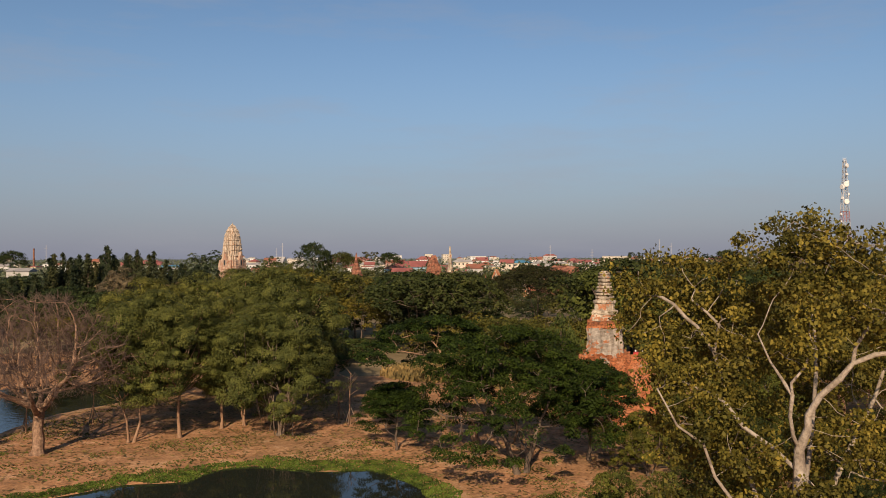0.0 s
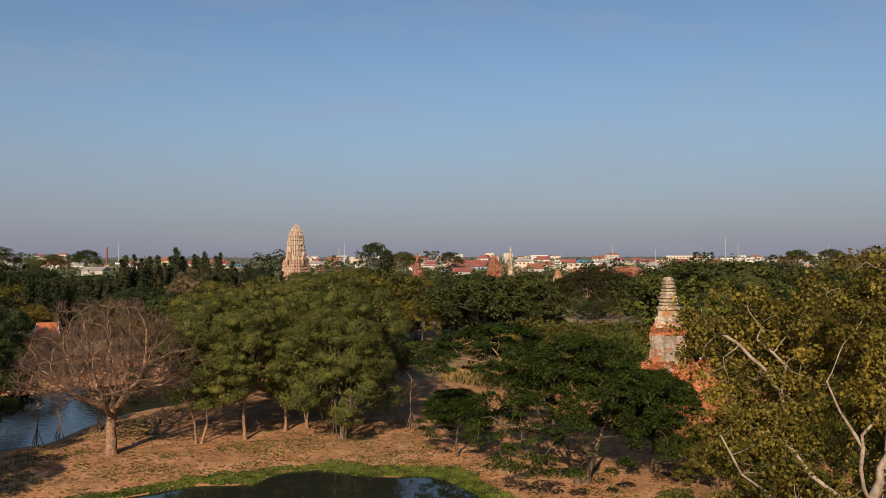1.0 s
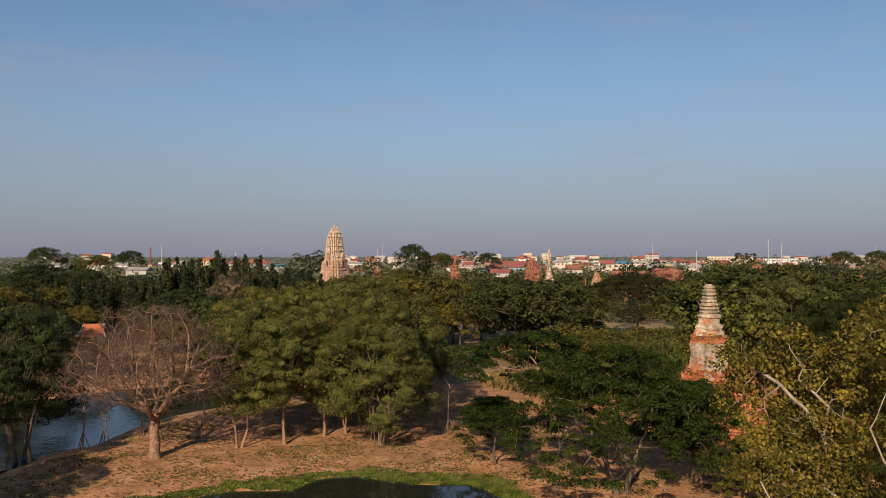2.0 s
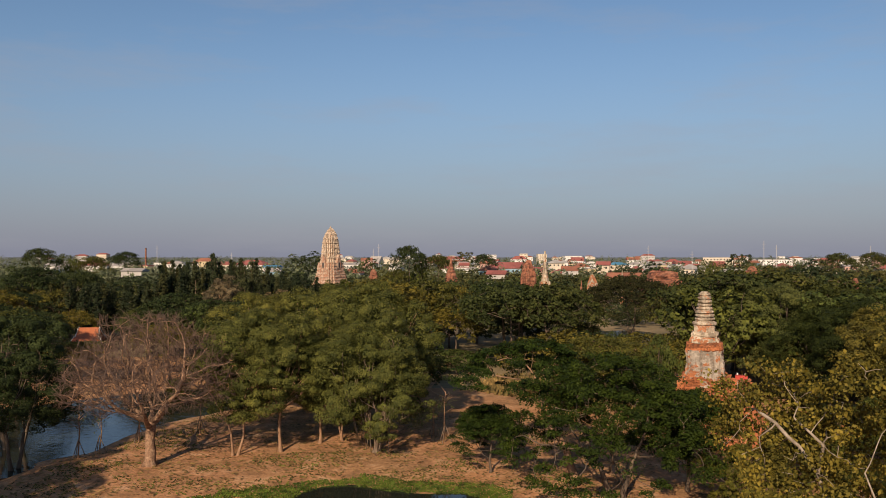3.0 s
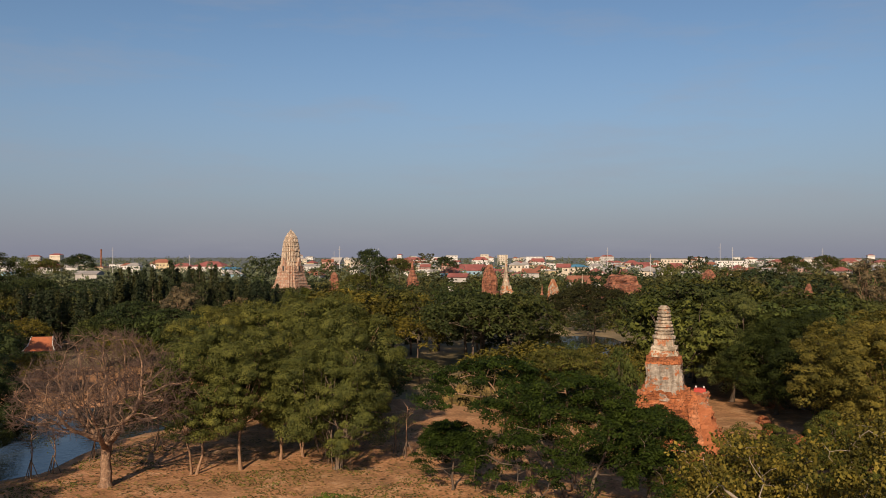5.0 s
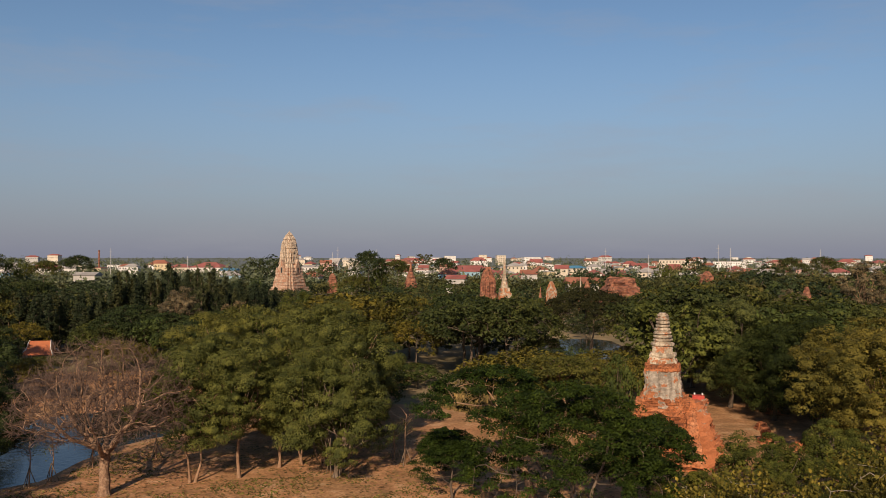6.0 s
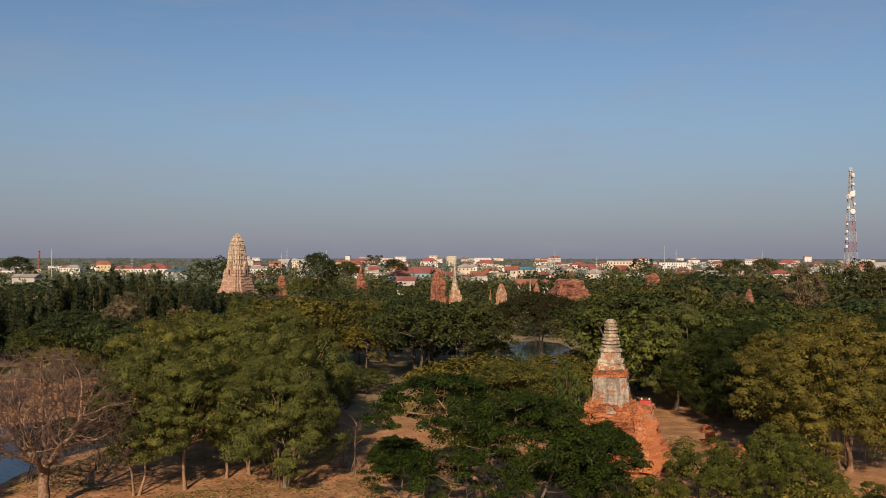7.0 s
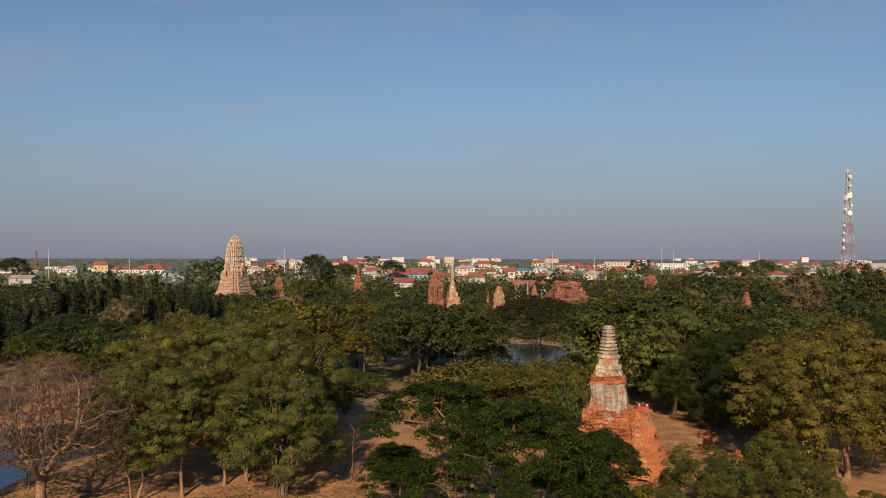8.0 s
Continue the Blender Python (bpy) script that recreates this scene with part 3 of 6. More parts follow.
def needle_tree(name, seed, h, r, per=420):
    """A narrow feathery casuarina."""
    rng = np.random.default_rng(seed)
    ob = thing(name, 0, 0)
    tiers = 17
    cs, outs, lines = [], [], [bent(rng, (0, 0, -0.1), (0, 0, h * 0.97), 0.22, 0.03, 6, 0.01)]
    for i in range(tiers):
        f = i / (tiers - 1)
        z = h * (0.12 + 0.86 * f)
        rr = r * (1 - f) ** 0.75 * rng.uniform(0.75, 1.15) + 0.15
        for k in range(6):
            a = rng.uniform(0, 6.28)
            e = np.array([math.cos(a) * rr, math.sin(a) * rr, z + rr * 0.5])
            lines.append(bent(rng, (0, 0, z), tuple(e * np.array([0.8, 0.8, 1.0])), 0.025, 0.01, 1, 0.03))
            m = max(4, int(per / (tiers * 6) * (1.6 - f) * 1.3))
            g = rng.uniform(0.25, 1.05, (m, 1))
            p = np.array([0, 0, z]) + (e - np.array([0, 0, z])) * g + rng.normal(0, 0.22, (m, 3))
            cs.append(p)
            outs.append(np.tile(np.array([math.cos(a), math.sin(a), 0.5]), (m, 1)))
    part("trunk", tubes("trunk", lines, BARK, 4), ob)
    v = leaves(rng, np.concatenate(cs), np.concatenate(outs), 0.85, 0.4, -0.6, 0.6)
    part("crown", tris_mesh("crown", v, LEAF_NEEDLE), ob)
    return ob


# ---- ponds and ground ----
POND = [(-33.0, 58.5), (-30.0, 62.0), (-25.2, 65.8), (-20.9, 67.0), (-18.8, 70.2), (-16.4, 71.4), (-12.7, 70.2), (-8.8, 69.6), (-6.2, 69.5), (-3.8, 67.4), (-1.8, 64.2), (-0.2, 61.0), (-1.0, 50.0), (-12.0, 38.0), (-38.0, 42.0)]
CANAL = [(-47.0, 62.0), (-49.1, 75.0), (-45.8, 80.0), (-45.5, 89.0), (-43.3, 98.0), (-39.2, 105.0), (-34.2, 112.0), (-36.3, 119.0), (-45.6, 122.0), (-52.6, 119.0), (-60.8, 113.0), (-64.4, 106.0), (-74.3, 98.0)]
BACK_POND = [(6.4, 182.0), (18.0, 180.0), (28.6, 184.0), (33.2, 205.0), (23.6, 220.0), (8.2, 212.0)]


def depth_in(poly, x, y):
    """Signed distance to a polygon, positive inside."""
    best, inside, n = 1e9, False, len(poly)
    for i in range(n):
        (x1, y1), (x2, y2) = poly[i], poly[(i + 1) % n]
        dx, dy = x2 - x1, y2 - y1
        f = max(0.0, min(1.0, ((x - x1) * dx + (y - y1) * dy) / (dx * dx + dy * dy)))
        best = min(best, math.hypot(x - x1 - f * dx, y - y1 - f * dy))
        if (y1 > y) != (y2 > y) and x < (x2 - x1) * (y - y1) / (y2 - y1) + x1:
            inside = not inside
    return best if inside else -best


def wet(x, y):
    if not (-110 < x < 60 and 20 < y < 240):
        return -50.0
    return max(depth_in(p, x, y) for p in (POND, CANAL, BACK_POND)) + 0.9 * noise.noise((x * 0.22, y * 0.22, 3.0))


def ground_z(x, y):
    w = wet(x, y)
    z = 0.16 * noise.noise((x * 0.07, y * 0.07, 0)) + 0.05 * noise.noise((x * 0.4, y * 0.4, 5))
    if w > -5:
        z -= 0.45 * min(1.0, (w + 5) / 5)
    if w > 0:
        z -= min(1.6, 0.55 * w)
    return z


def axis(lo, hi, step, far_lo, far_hi):
    a = list(np.arange(lo, hi + 0.1, step))
    s = step
    while a[-1] < far_hi:
        s *= 1.35
        a.append(a[-1] + s)
    s = step
    while a[0] > far_lo:
        s *= 1.35
        a.insert(0, a[0] - s)
    return a


def build_ground():
    xs, ys = axis(-85, 75, 1.1, -4200, 4200), axis(30, 150, 1.1, -2500, 4800)
    nx = len(xs)
    verts = [(x, y, ground_z(x, y)) for y in ys for x in xs]
    faces = [(j * nx + i, j * nx + i + 1, (j + 1) * nx + i + 1, (j + 1) * nx + i) for j in range(len(ys) - 1) for i in range(nx - 1)]
    me = mesh_from("ground", verts, faces, EARTH, True)
    me.materials.append(GRASS)
    me.materials.append(HAZED_PLAIN)
    for p in me.polygons:
        p.material_index = 2 if p.center.y > 620 else 1 if p.center.y + 14 * noise.noise((p.center.x * 0.04, p.center.y * 0.04, 9)) > (126 if -16 < p.center.x < 14 else 152) else 0
    tagged(new("ground", me), "dry orange-brown earth with worn grass patches", "ground", kind="structure")


build_ground()
for poly, lab in ((POND, "dark still pond reflecting trees and sky"), (CANAL, "calm canal water reflecting blue sky"), (BACK_POND, "small bright pond among trees")):
    cx, cy = sum(p[0] for p in poly) / len(poly), sum(p[1] for p in poly) / len(poly)
    vs = [(x + (x - cx) / math.hypot(x - cx, y - cy) * 6, y + (y - cy) / math.hypot(x - cx, y - cy) * 6, -0.5) for x, y in poly]
    tagged(new("water", mesh_from("water", vs, [tuple(range(len(vs)))], WATER if poly is POND else RIPPLED)), lab, "water", kind="structure")

# ---- trees ----
def spot(ob, x, y, turn=0.0, s=1.0, sz=None, sink=0.0):
    """The pose of a copy of a tree on the ground."""
    return pose(x, y, ground_z(x, y) - sink, 0, 0, turn) @ Matrix.Diagonal((s, s, sz or s, 1))


def planted(ob, label, x, y, turn=0.0, category="tree", group="", kind=""):
    ob.matrix_basis = spot(ob, x, y, turn)
    return tagged(ob, label, category, group, kind)


old_rain = planted(bare_tree("rain_tree", 11, 14.2, 8.2, 4.2, TWIG, 0.5), "leafless spreading rain tree with reddish twigs", -36.4, 74.1, 40)

FIG = "green fig tree with dense drooping foliage"
fig = planted(broad_tree("fig_tree", 21, 14.0, 5.5, 4.6, 3.4, LEAF_FIG, BARK_RED, 0.23, 17, 11, 100, 0.85, 0.15, droop=0.9, stems=2, ragged=0.85, tuft=0.4, lobe=0.34, wild=0.3), FIG, -29.8, 78.8, 10, group="fig trees by the pond")
fig_b = planted(broad_tree("fig_tree", 22, 14.4, 5.9, 4.8, 3.6, LEAF_FIG, BARK_RED, 0.23, 18, 11, 100, 0.85, 0.2, droop=0.9, ragged=0.85, tuft=0.4, lobe=0.33, wild=0.3), FIG, -25.7, 80.6, 200, group="fig trees by the pond")
banyan = planted(broad_tree("banyan_tree", 23, 14.0, 6.3, 2.4, 1.2, LEAF_FIG, BARK, 0.22, 26, 10, 112, 1.0, 0.15, droop=1.3, stems=5, roots=30, ragged=0.75, lobe=0.32, tuft=0.4, wild=0.3), "banyan tree with hanging aerial roots and many stems", -16.2, 81.6, 0)
# figs at y 50 and 44 are unseen, added to shade the near left ground
for x, y, turn, s, o in ((-22.7, 84.5, 80, 0.92, fig_b), (-20.7, 86.0, 280, 0.86, fig), (-33.9, 97.0, 150, 1.05, fig_b), (-27.0, 99.0, 20, 1.12, fig_b), (-20.5, 97.0, 310, 1.2, fig), (-17.0, 92.0, 100, 1.08, fig_b), (-49.5, 50.0, 10, 1.05, fig_b), (-45.0, 44.0, 70, 1.0, fig), (-60.0, 62.0, 200, 0.8, fig)):
    copy_thing(o, spot(o, x, y, turn, s))

flame = planted(umbrella_tree("flame_tree", 31, 11.4, 7.2, 2.6, 3.3, LEAF_FLAME, BARK_DARK, 0.22, 430, 130, 0.3, stems=2, plate=0.8, thick=0.3, hole=-0.16), "dark green flame tree with a wide umbrella crown", 6.4, 67.0, 0)
flame_b = planted(umbrella_tree("flame_tree", 32, 12.1, 6.3, 5.2, 8.4, LEAF_FLAME, BARK_RED, 0.22, 190, 130, 0.42, lean=-4.2, plate=0.85, hole=0.02), "dark green flame tree leaning out with layered sprays", 3.4, 73.2, 0)
flame_c = planted(umbrella_tree("flame_tree", 33, 8.5, 4.2, 2.8, 3.2, LEAF_FLAME, BARK_DARK, 0.22, 240, 140, 0.2, plate=0.85, hole=-0.25), "dark green flame tree before the brick ruin", 12.7, 71.0, 0)
for x, y, turn, s in ((-5.8, 85.0, 30, 0.5), (-4.2, 75.0, 230, 0.72)):
    copy_thing(flame_c, spot(flame_c, x, y, turn, s))

rain = planted(umbrella_tree("rain_tree", 41, 15.2, 11.2, 5.0, 9.4, LEAF_UMBRELLA, BARK_DARK, 0.34, 400, 66, 0.5, plate=1.2, thick=0.35, hole=-0.2, step=0.9), "dark flat-topped rain tree in full leaf", 18.4, 162.0, 0, group="rain trees of the park")
rain_b = planted(umbrella_tree("rain_tree", 42, 9.8, 7.4, 3.6, 5.6, LEAF_RAIN, BARK_RED, 0.27, 210, 72, 0.32, lean=1.0, plate=1.0, thick=0.3, step=0.7), "dark green rain tree with open layered branches", 8.6, 99.0, 160, group="rain trees of the park")

neem = planted(broad_tree("neem_tree", 51, 16.0, 7.4, 4.5, 1.2, LEAF_NEEM, BARK_DARK, 0.24, 30, 9, 95, 0.9, 0.35, droop=0.6, ragged=0.5, lobe=0.28, limbs=0.3, core=90, fine=1.8, tuft=0.4), "tall rounded green neem tree beside the temple court", 33.7, 122.0, 0)
mango = planted(broad_tree("mango_tree", 52, 15.4, 7.4, 3.5, 1.0, LEAF_MANGO, BARK_DARK, 0.24, 24, 10, 95, 0.85, 0.35, ragged=0.6, limbs=0.3, core=90, fine=1.8, tuft=0.4), "dense dark mango tree beside the temple court", 41.9, 117.0, 0)
bodhi = planted(broad_tree("bodhi_tree", 53, 16.2, 10.3, 3.2, 1.8, LEAF_BODHI, BARK_RED, 0.31, 44, 10, 105, 0.95, 0.3, lean=-1.4, stems=3, roots=14, lobe=0.27, limbs=0.12, ragged=0.6), "olive-yellow bodhi tree with a rooted pale trunk", 42.8, 88.6, 0)
neem_dark = planted(broad_tree("neem_tree", 55, 16.0, 6.4, 5.2, 4.2, LEAF_DARK, BARK_DARK, 0.24, 22, 9, 90, 0.85, 0.3, droop=0.6, stems=2, ragged=0.8, lobe=0.3, limbs=0.3, fine=1.8, tuft=0.4), "dark blue-green neem tree beside the canal", -54.5, 80.5, 0)
shrub = planted(broad_tree("shrub", 54, 6.6, 4.2, 1.0, 0.2, LEAF_SHRUB, BARK_DARK, 0.2, 16, 8, 75, 0.9, 0.1, stems=3, lobe=0.33, ragged=0.9, wild=0.8, fine=3.2), "bright green feathery young tree", 22.9, 74.0, 0, "bush")
# the mango at (37, 113) is added, its dark crown fills a deeply shaded gap
for x, y, turn, s, o in ((29.5, 76.0, 80, 1.1, shrub), (16.6, 66.0, 200, 0.8, shrub), (30.9, 62.0, 20, 0.9, shrub), (30.6, 70.0, 140, 0.9, shrub), (-49.3, 73.0, 60, 0.76, neem_dark), (16.2, 49.0, 20, 0.42, mango), (21.0, 55.0, 90, 0.45, mango), (26.0, 51.0, 160, 0.42, mango), (31.5, 57.0, 230, 0.48, mango), (58.8, 105.0, 30, 1.0, mango), (39.5, 105.0, 110, 0.95, mango), (37.0, 113.0, 250, 0.85, mango), (46.0, 143.0, 60, 0.9, neem), (56.7, 134.0, 160, 0.95, neem), (33.2, 146.0, 120, 0.8, neem)):
    copy_thing(o, spot(o, x, y, turn, s))

dry = planted(broad_tree("dry_tree", 61, 15.5, 5.4, 4.0, 2.5, LEAF_DRY, BARK_RED, 0.38, 22, 8, 40, 0.8, 0.3, fine=1.8), "greyish-pink dry-leaved dome-shaped tree", -63.9, 162.0, 0)
pine = planted(needle_tree("casuarina", 71, 20.0, 3.3, 1300), "tall dark feathery casuarina in a row", -74.7, 183.0, 0, group="casuarina row")
rng = np.random.default_rng(7)
for i in range(96):
    d = 174 + rng.uniform(0, 20)
    side = -114 + i * 0.66 + rng.uniform(-0.6, 0.6)
    tall = (0.92 if -86 < side < -64 else 0.78 if side > -64 else 0.68) * rng.uniform(0.78, 1.04)
    copy_thing(pine, spot(pine, side, d, rng.uniform(0, 360), rng.uniform(0.65, 1.0), tall))

for x, y, turn, k in ((127.7, 250.0, 20, 1.05), (137.5, 262.0, 200, 0.95)):
    copy_thing(pine, spot(pine, x, y, turn, 1.6, k))

grove = planted(umbrella_tree("grove_tree", 81, 11.0, 6.6, 4.2, 6.6, LEAF_DARK, BARK_DARK, 0.38, 140, 46, 0.26, plate=1.1, thick=0.45, step=0.9, sides=4, hole=-0.3), "dark green umbrella-crowned park tree", -70.5, 150.0, 0, group="park grove")
grove_b = planted(umbrella_tree("grove_tree", 82, 10.0, 6.2, 3.4, 5.2, LEAF_RAIN, BARK_DARK, 0.38, 130, 44, 0.24, plate=1.05, thick=0.4, step=0.9, sides=4, hole=-0.25), "broad dark green park tree", -14.8, 150.0, 0, group="park grove")
grove_c = planted(broad_tree("grove_tree", 83, 10.5, 5.4, 3.0, 2.2, LEAF_MID, BARK_DARK, 0.44, 15, 7, 16, 0.85, 0.25, sides=4, limbs=0.4, ragged=0.6, fine=2.0), "rounded mid-green park tree", -25.4, 165.0, 0, group="park grove")
wood = planted(broad_tree("wood_tree", 84, 11.0, 6.0, 3.0, 0.6, LEAF_WOOD_A, BARK, 0.85, 12, 6, 10, 0.8, 0.25, sides=3, core=20, limbs=0.2, ragged=0.6, fine=2.0), "rounded dark green tree before the town", -79.8, 240.0, 0, group="trees before the town")
wood_b = planted(broad_tree("wood_tree", 85, 10.0, 6.2, 3.0, 0.6, LEAF_WOOD_B, BARK, 0.85, 12, 6, 10, 0.7, 0.25, sides=3, core=20, limbs=0.2, ragged=0.6, fine=2.0), "broad dark green tree before the town", 68.6, 240.0, 0, group="trees before the town")
wood_c = planted(broad_tree("wood_tree", 86, 10.5, 5.6, 3.0, 0.6, LEAF_WOOD_C, BARK, 0.85, 12, 6, 10, 0.8, 0.25, sides=3, core=20, limbs=0.2, ragged=0.6, fine=2.0), "mid-green tree before the town", -13.8, 240.0, 0, group="trees before the town")
HIGH = {grove: 11.0, grove_b: 10.0, grove_c: 10.5, wood: 11.0, wood_b: 10.0, wood_c: 10.5}


def cap(px, d):
    """How high a grove tree may stand so far away."""
    if px > 1070:
        knots = ((105, 13.0), (150, 13.0), (250, 12.5), (330, 13.0), (480, 14.5))
    elif px < 430:
        knots = ((105, 11.0), (170, 11.5), (250, 12.0), (480, 12.0))
    else:
        knots = ((105, 11.5), (150, 11.5), (200, 9.5), (285, 6.8), (345, 8.0), (390, 10.5), (480, 11.5))
    if 360 < px < 465 and d > 130:
        return 8.0
    if 850 < px < 1020 and 205 < d < 300:
        return 4.6
    return float(np.interp(d, [k[0] for k in knots], [k[1] for k in knots]))


CLEAR = [(-9.0, 107.0, 9), (-9.5, 119.0, 9), (8.6, 99.0, 6), (35.1, 118.0, 7), (-63.9, 162.0, 7), (-54.5, 168.0, 4), (-37.6, 168.0, 4), (-89.9, 162.0, 8), (-81.6, 147.0, 6), (-73.2, 132.0, 6), (19.5, 91.0, 9), (29.3, 105.0, 13), (32.0, 100.0, 11), (37.5, 108.0, 9), (25.8, 112.0, 8), (0.5, 124.0, 8), (-16.2, 148.0, 6), (-57.2, 112.0, 16), (-59.3, 100.0, 14), (19.4, 200.0, 19), (13.5, 100.0, 4), (-76.9, 195.0, 8), (-3.3, 300.0, 6), (2.7, 305.0, 6), (19.1, 292.0, 6), (47.8, 325.0, 13), (-100.0, 391.0, 13), (-10.5, 119.0, 7), (-4.9, 112.0, 5), (32.1, 310.0, 6), (-38.4, 365.0, 5), (-94.9, 470.0, 4), (98.8, 395.0, 6), (82.2, 225.0, 4)]
# sightlines kept open to the ruins: bearing, half width, distance, slope down to the lowest part seen
OPEN = ((413, 30, 391, 66), (490, 13, 470, 79), (631, 14, 365, 57), (768, 17, 300, 86), (797, 16, 305, 82), (879, 12, 292, 80), (936, 16, 310, 72), (998, 40, 325, 72), (1148, 15, 395, 50), (1316, 9, 225, 88), (-51, 34, 158, 205), (210, 34, 162, 120), (312, 20, 168, 100), (925, 55, 190, 160), (600, 22, 148, 205))


def below(px, d, wide):
    """The height under which a tree of that half width leaves the ruins in sight."""
    top = 99.0
    for a, w, dist, slope in OPEN:
        if d < dist and abs(px - a) < w + wide / d * 1456 * 0.8:
            top = min(top, 23.6 - slope * d / 1456)
    return top


def crown_of(ob):
    """The crown's vertices of a tree, as an array."""
    me = [c for c in ob.children if c.name.startswith("crown")][0].data
    co = np.empty(len(me.vertices) * 3, np.float32)
    me.vertices.foreach_get("co", co)
    return co.reshape(-1, 3)


def thinned(v):
    """Every third leaf, a little larger, for the far belt."""
    q = v.reshape(-1, 3, 3)[::3]
    c = q.mean(axis=1, keepdims=True)
    return (c + (q - c) * 1.6).reshape(-1, 3)


CROWNS = {o: thinned(crown_of(o)) for o in (wood, wood_b, wood_c)}
belt = {wood: [], wood_b: [], wood_c: []}


def in_belt(o, x, y, turn, s, sz):
    """One more crown in the far belt of trees."""
    a = radians(turn)
    v = CROWNS[o] * np.array([s, s, sz])
    belt[o].append(np.stack([v[:, 0] * math.cos(a) - v[:, 1] * math.sin(a) + x, v[:, 0] * math.sin(a) + v[:, 1] * math.cos(a) + y, v[:, 2]], 1))


spots, tries = [], 0
while len(spots) < 640 and tries < 20000:
    tries += 1
    d = 104 + 385 * rng.random() ** 1.2
    px = rng.uniform(-330, 1850)
    x = (px - 784) / 1456 * d
    gap = 4.6 + d * 0.007 - (1.6 if 200 < d < 360 and 430 < px < 1070 else 0)
    if wet(x, d) > -3 or any(math.hypot(x - a, d - b) < r for a, b, r in CLEAR) or any(math.hypot(x - a, d - b) < gap for a, b in spots):
        continue
    if px < 440 and (d > 420 or 170 < d < 200) or px < 340 and d > 240:
        continue
    if 835 < px < 1025 and 135 < d < 184:
        continue
    if 900 < px < 1130 and 80 < d < 130 and rng.random() < 0.4:
        continue
    spots.append((x, d))
    o = ((grove, grove_b, grove_c, grove_b, grove) if d < 175 and px < 1080 else (grove_c, grove_c, grove_b, grove_c, grove) if d < 175 else (wood, wood_b, wood_c, wood_b, wood))[rng.integers(0, 5)]
    lid = below(px, d, 5.5)
    s = (min(cap(px, d), lid) if lid > 50 else min(cap(px, d) * 1.3, lid) * 1.0) * (rng.uniform(0.62, 1.1) if lid > 50 else rng.uniform(0.92, 1.0)) * (0.5 if 835 < px < 1025 and 112 < d < 140 else 1) / HIGH[o]
    if s < 0.25:
        continue
    if d < 300:
        turn, wide = rng.uniform(0, 360), max(s, 0.8) * rng.uniform(0.9, 1.2)
        # low growth only before the back pond
        if d < 182 and abs(px - 940) < 52 + 5.5 / d * 1456:
            s = min(s, (23.3 - 186 * d / 1456) / HIGH[o])
        if s > 0.2:
            copy_thing(o, spot(o, x, d, turn, wide, s))
    else:
        in_belt(o, x, d, rng.uniform(0, 360), max(s, 0.8) * rng.uniform(0.95, 1.25), s)


copy_thing(grove_c, spot(grove_c, 12.2, 124.0, 40, 0.42, 0.85))
copy_thing(grove_c, spot(grove_c, 14.0, 95.0, 110, 0.5, 1.1))
for x, y, turn, k in ((6.2, 112.0, 20, 0.75), (11.9, 119.0, 80, 0.66), (15.3, 111.0, 150, 0.75), (20.4, 121.0, 220, 0.7), (28.0, 136.0, 300, 0.8), (8.2, 152.0, 40, 0.72), (23.6, 148.0, 130, 0.6), (3.4, 108.0, 60, 0.8)):
    copy_thing(grove_b, spot(grove_b, x, y, turn, k * 1.1, k))
# tall single trees standing over the town
for x, y, turn, s, sz, o in ((-288.7, 450.0, 20, 1.7, 2.05, grove), (-282.8, 470.0, 120, 1.6, 2.0, grove_c), (-244.8, 430.0, 220, 1.5, 1.65, grove), (-272.9, 520.0, 320, 1.6, 1.9, grove), (-132.9, 205.0, 10, 1.3, 1.45, grove), (-130.5, 212.0, 100, 1.3, 1.3, grove_b), (-130.2, 222.0, 200, 1.2, 1.3, grove), (-155.9, 236.0, 60, 1.4, 1.6, grove_c), (-113.0, 180.0, 60, 1.2, 1.15, grove_b), (-36.2, 560.0, 10, 1.4, 1.75, grove), (103.9, 520.0, 10, 1.3, 1.6, grove_c), (166.8, 480.0, 10, 1.5, 1.8, grove), (200.4, 520.0, 80, 1.5, 1.85, grove), (199.6, 430.0, 170, 1.5, 1.95, grove_c), (-60.3, 385.0, 40, 1.35, 2.1, grove), (-56.3, 392.0, 200, 1.0, 1.8, grove_c), (-48.0, 395.0, 140, 1.25, 1.72, grove), (-65.8, 380.0, 80, 1.2, 1.25, grove_b), (-14.3, 215.0, 50, 0.8, 1.2, grove_c), (-169.8, 600.0, 10, 2.0, 2.0, wood), (-165.6, 620.0, 90, 1.8, 1.75, wood), (-175.9, 590.0, 190, 1.9, 1.8, wood), (165.4, 700.0, 60, 2.0, 2.2, wood_b), (-87.9, 1000.0, 60, 2.3, 2.5, wood_b), (-108.6, 520.0, 60, 1.6, 1.6, wood), (48.5, 370.0, 20, 1.5, 1.5, wood), (56.4, 380.0, 80, 1.4, 1.4, wood_c), (164.5, 330.0, 60, 1.6, 1.95, wood), (135.2, 300.0, 20, 1.5, 1.7, wood_c), (120.5, 310.0, 120, 1.5, 1.55, wood_b), (115.9, 370.0, 10, 1.7, 1.6, wood), (106.0, 380.0, 10, 1.7, 1.6, wood_b), (174.2, 340.0, 10, 1.6, 1.8, wood_b), (51.4, 480.0, 100, 1.4, 1.3, wood), (46.1, 460.0, 200, 1.6, 1.2, wood)):
    copy_thing(o, spot(o, x, y, turn, s, sz))
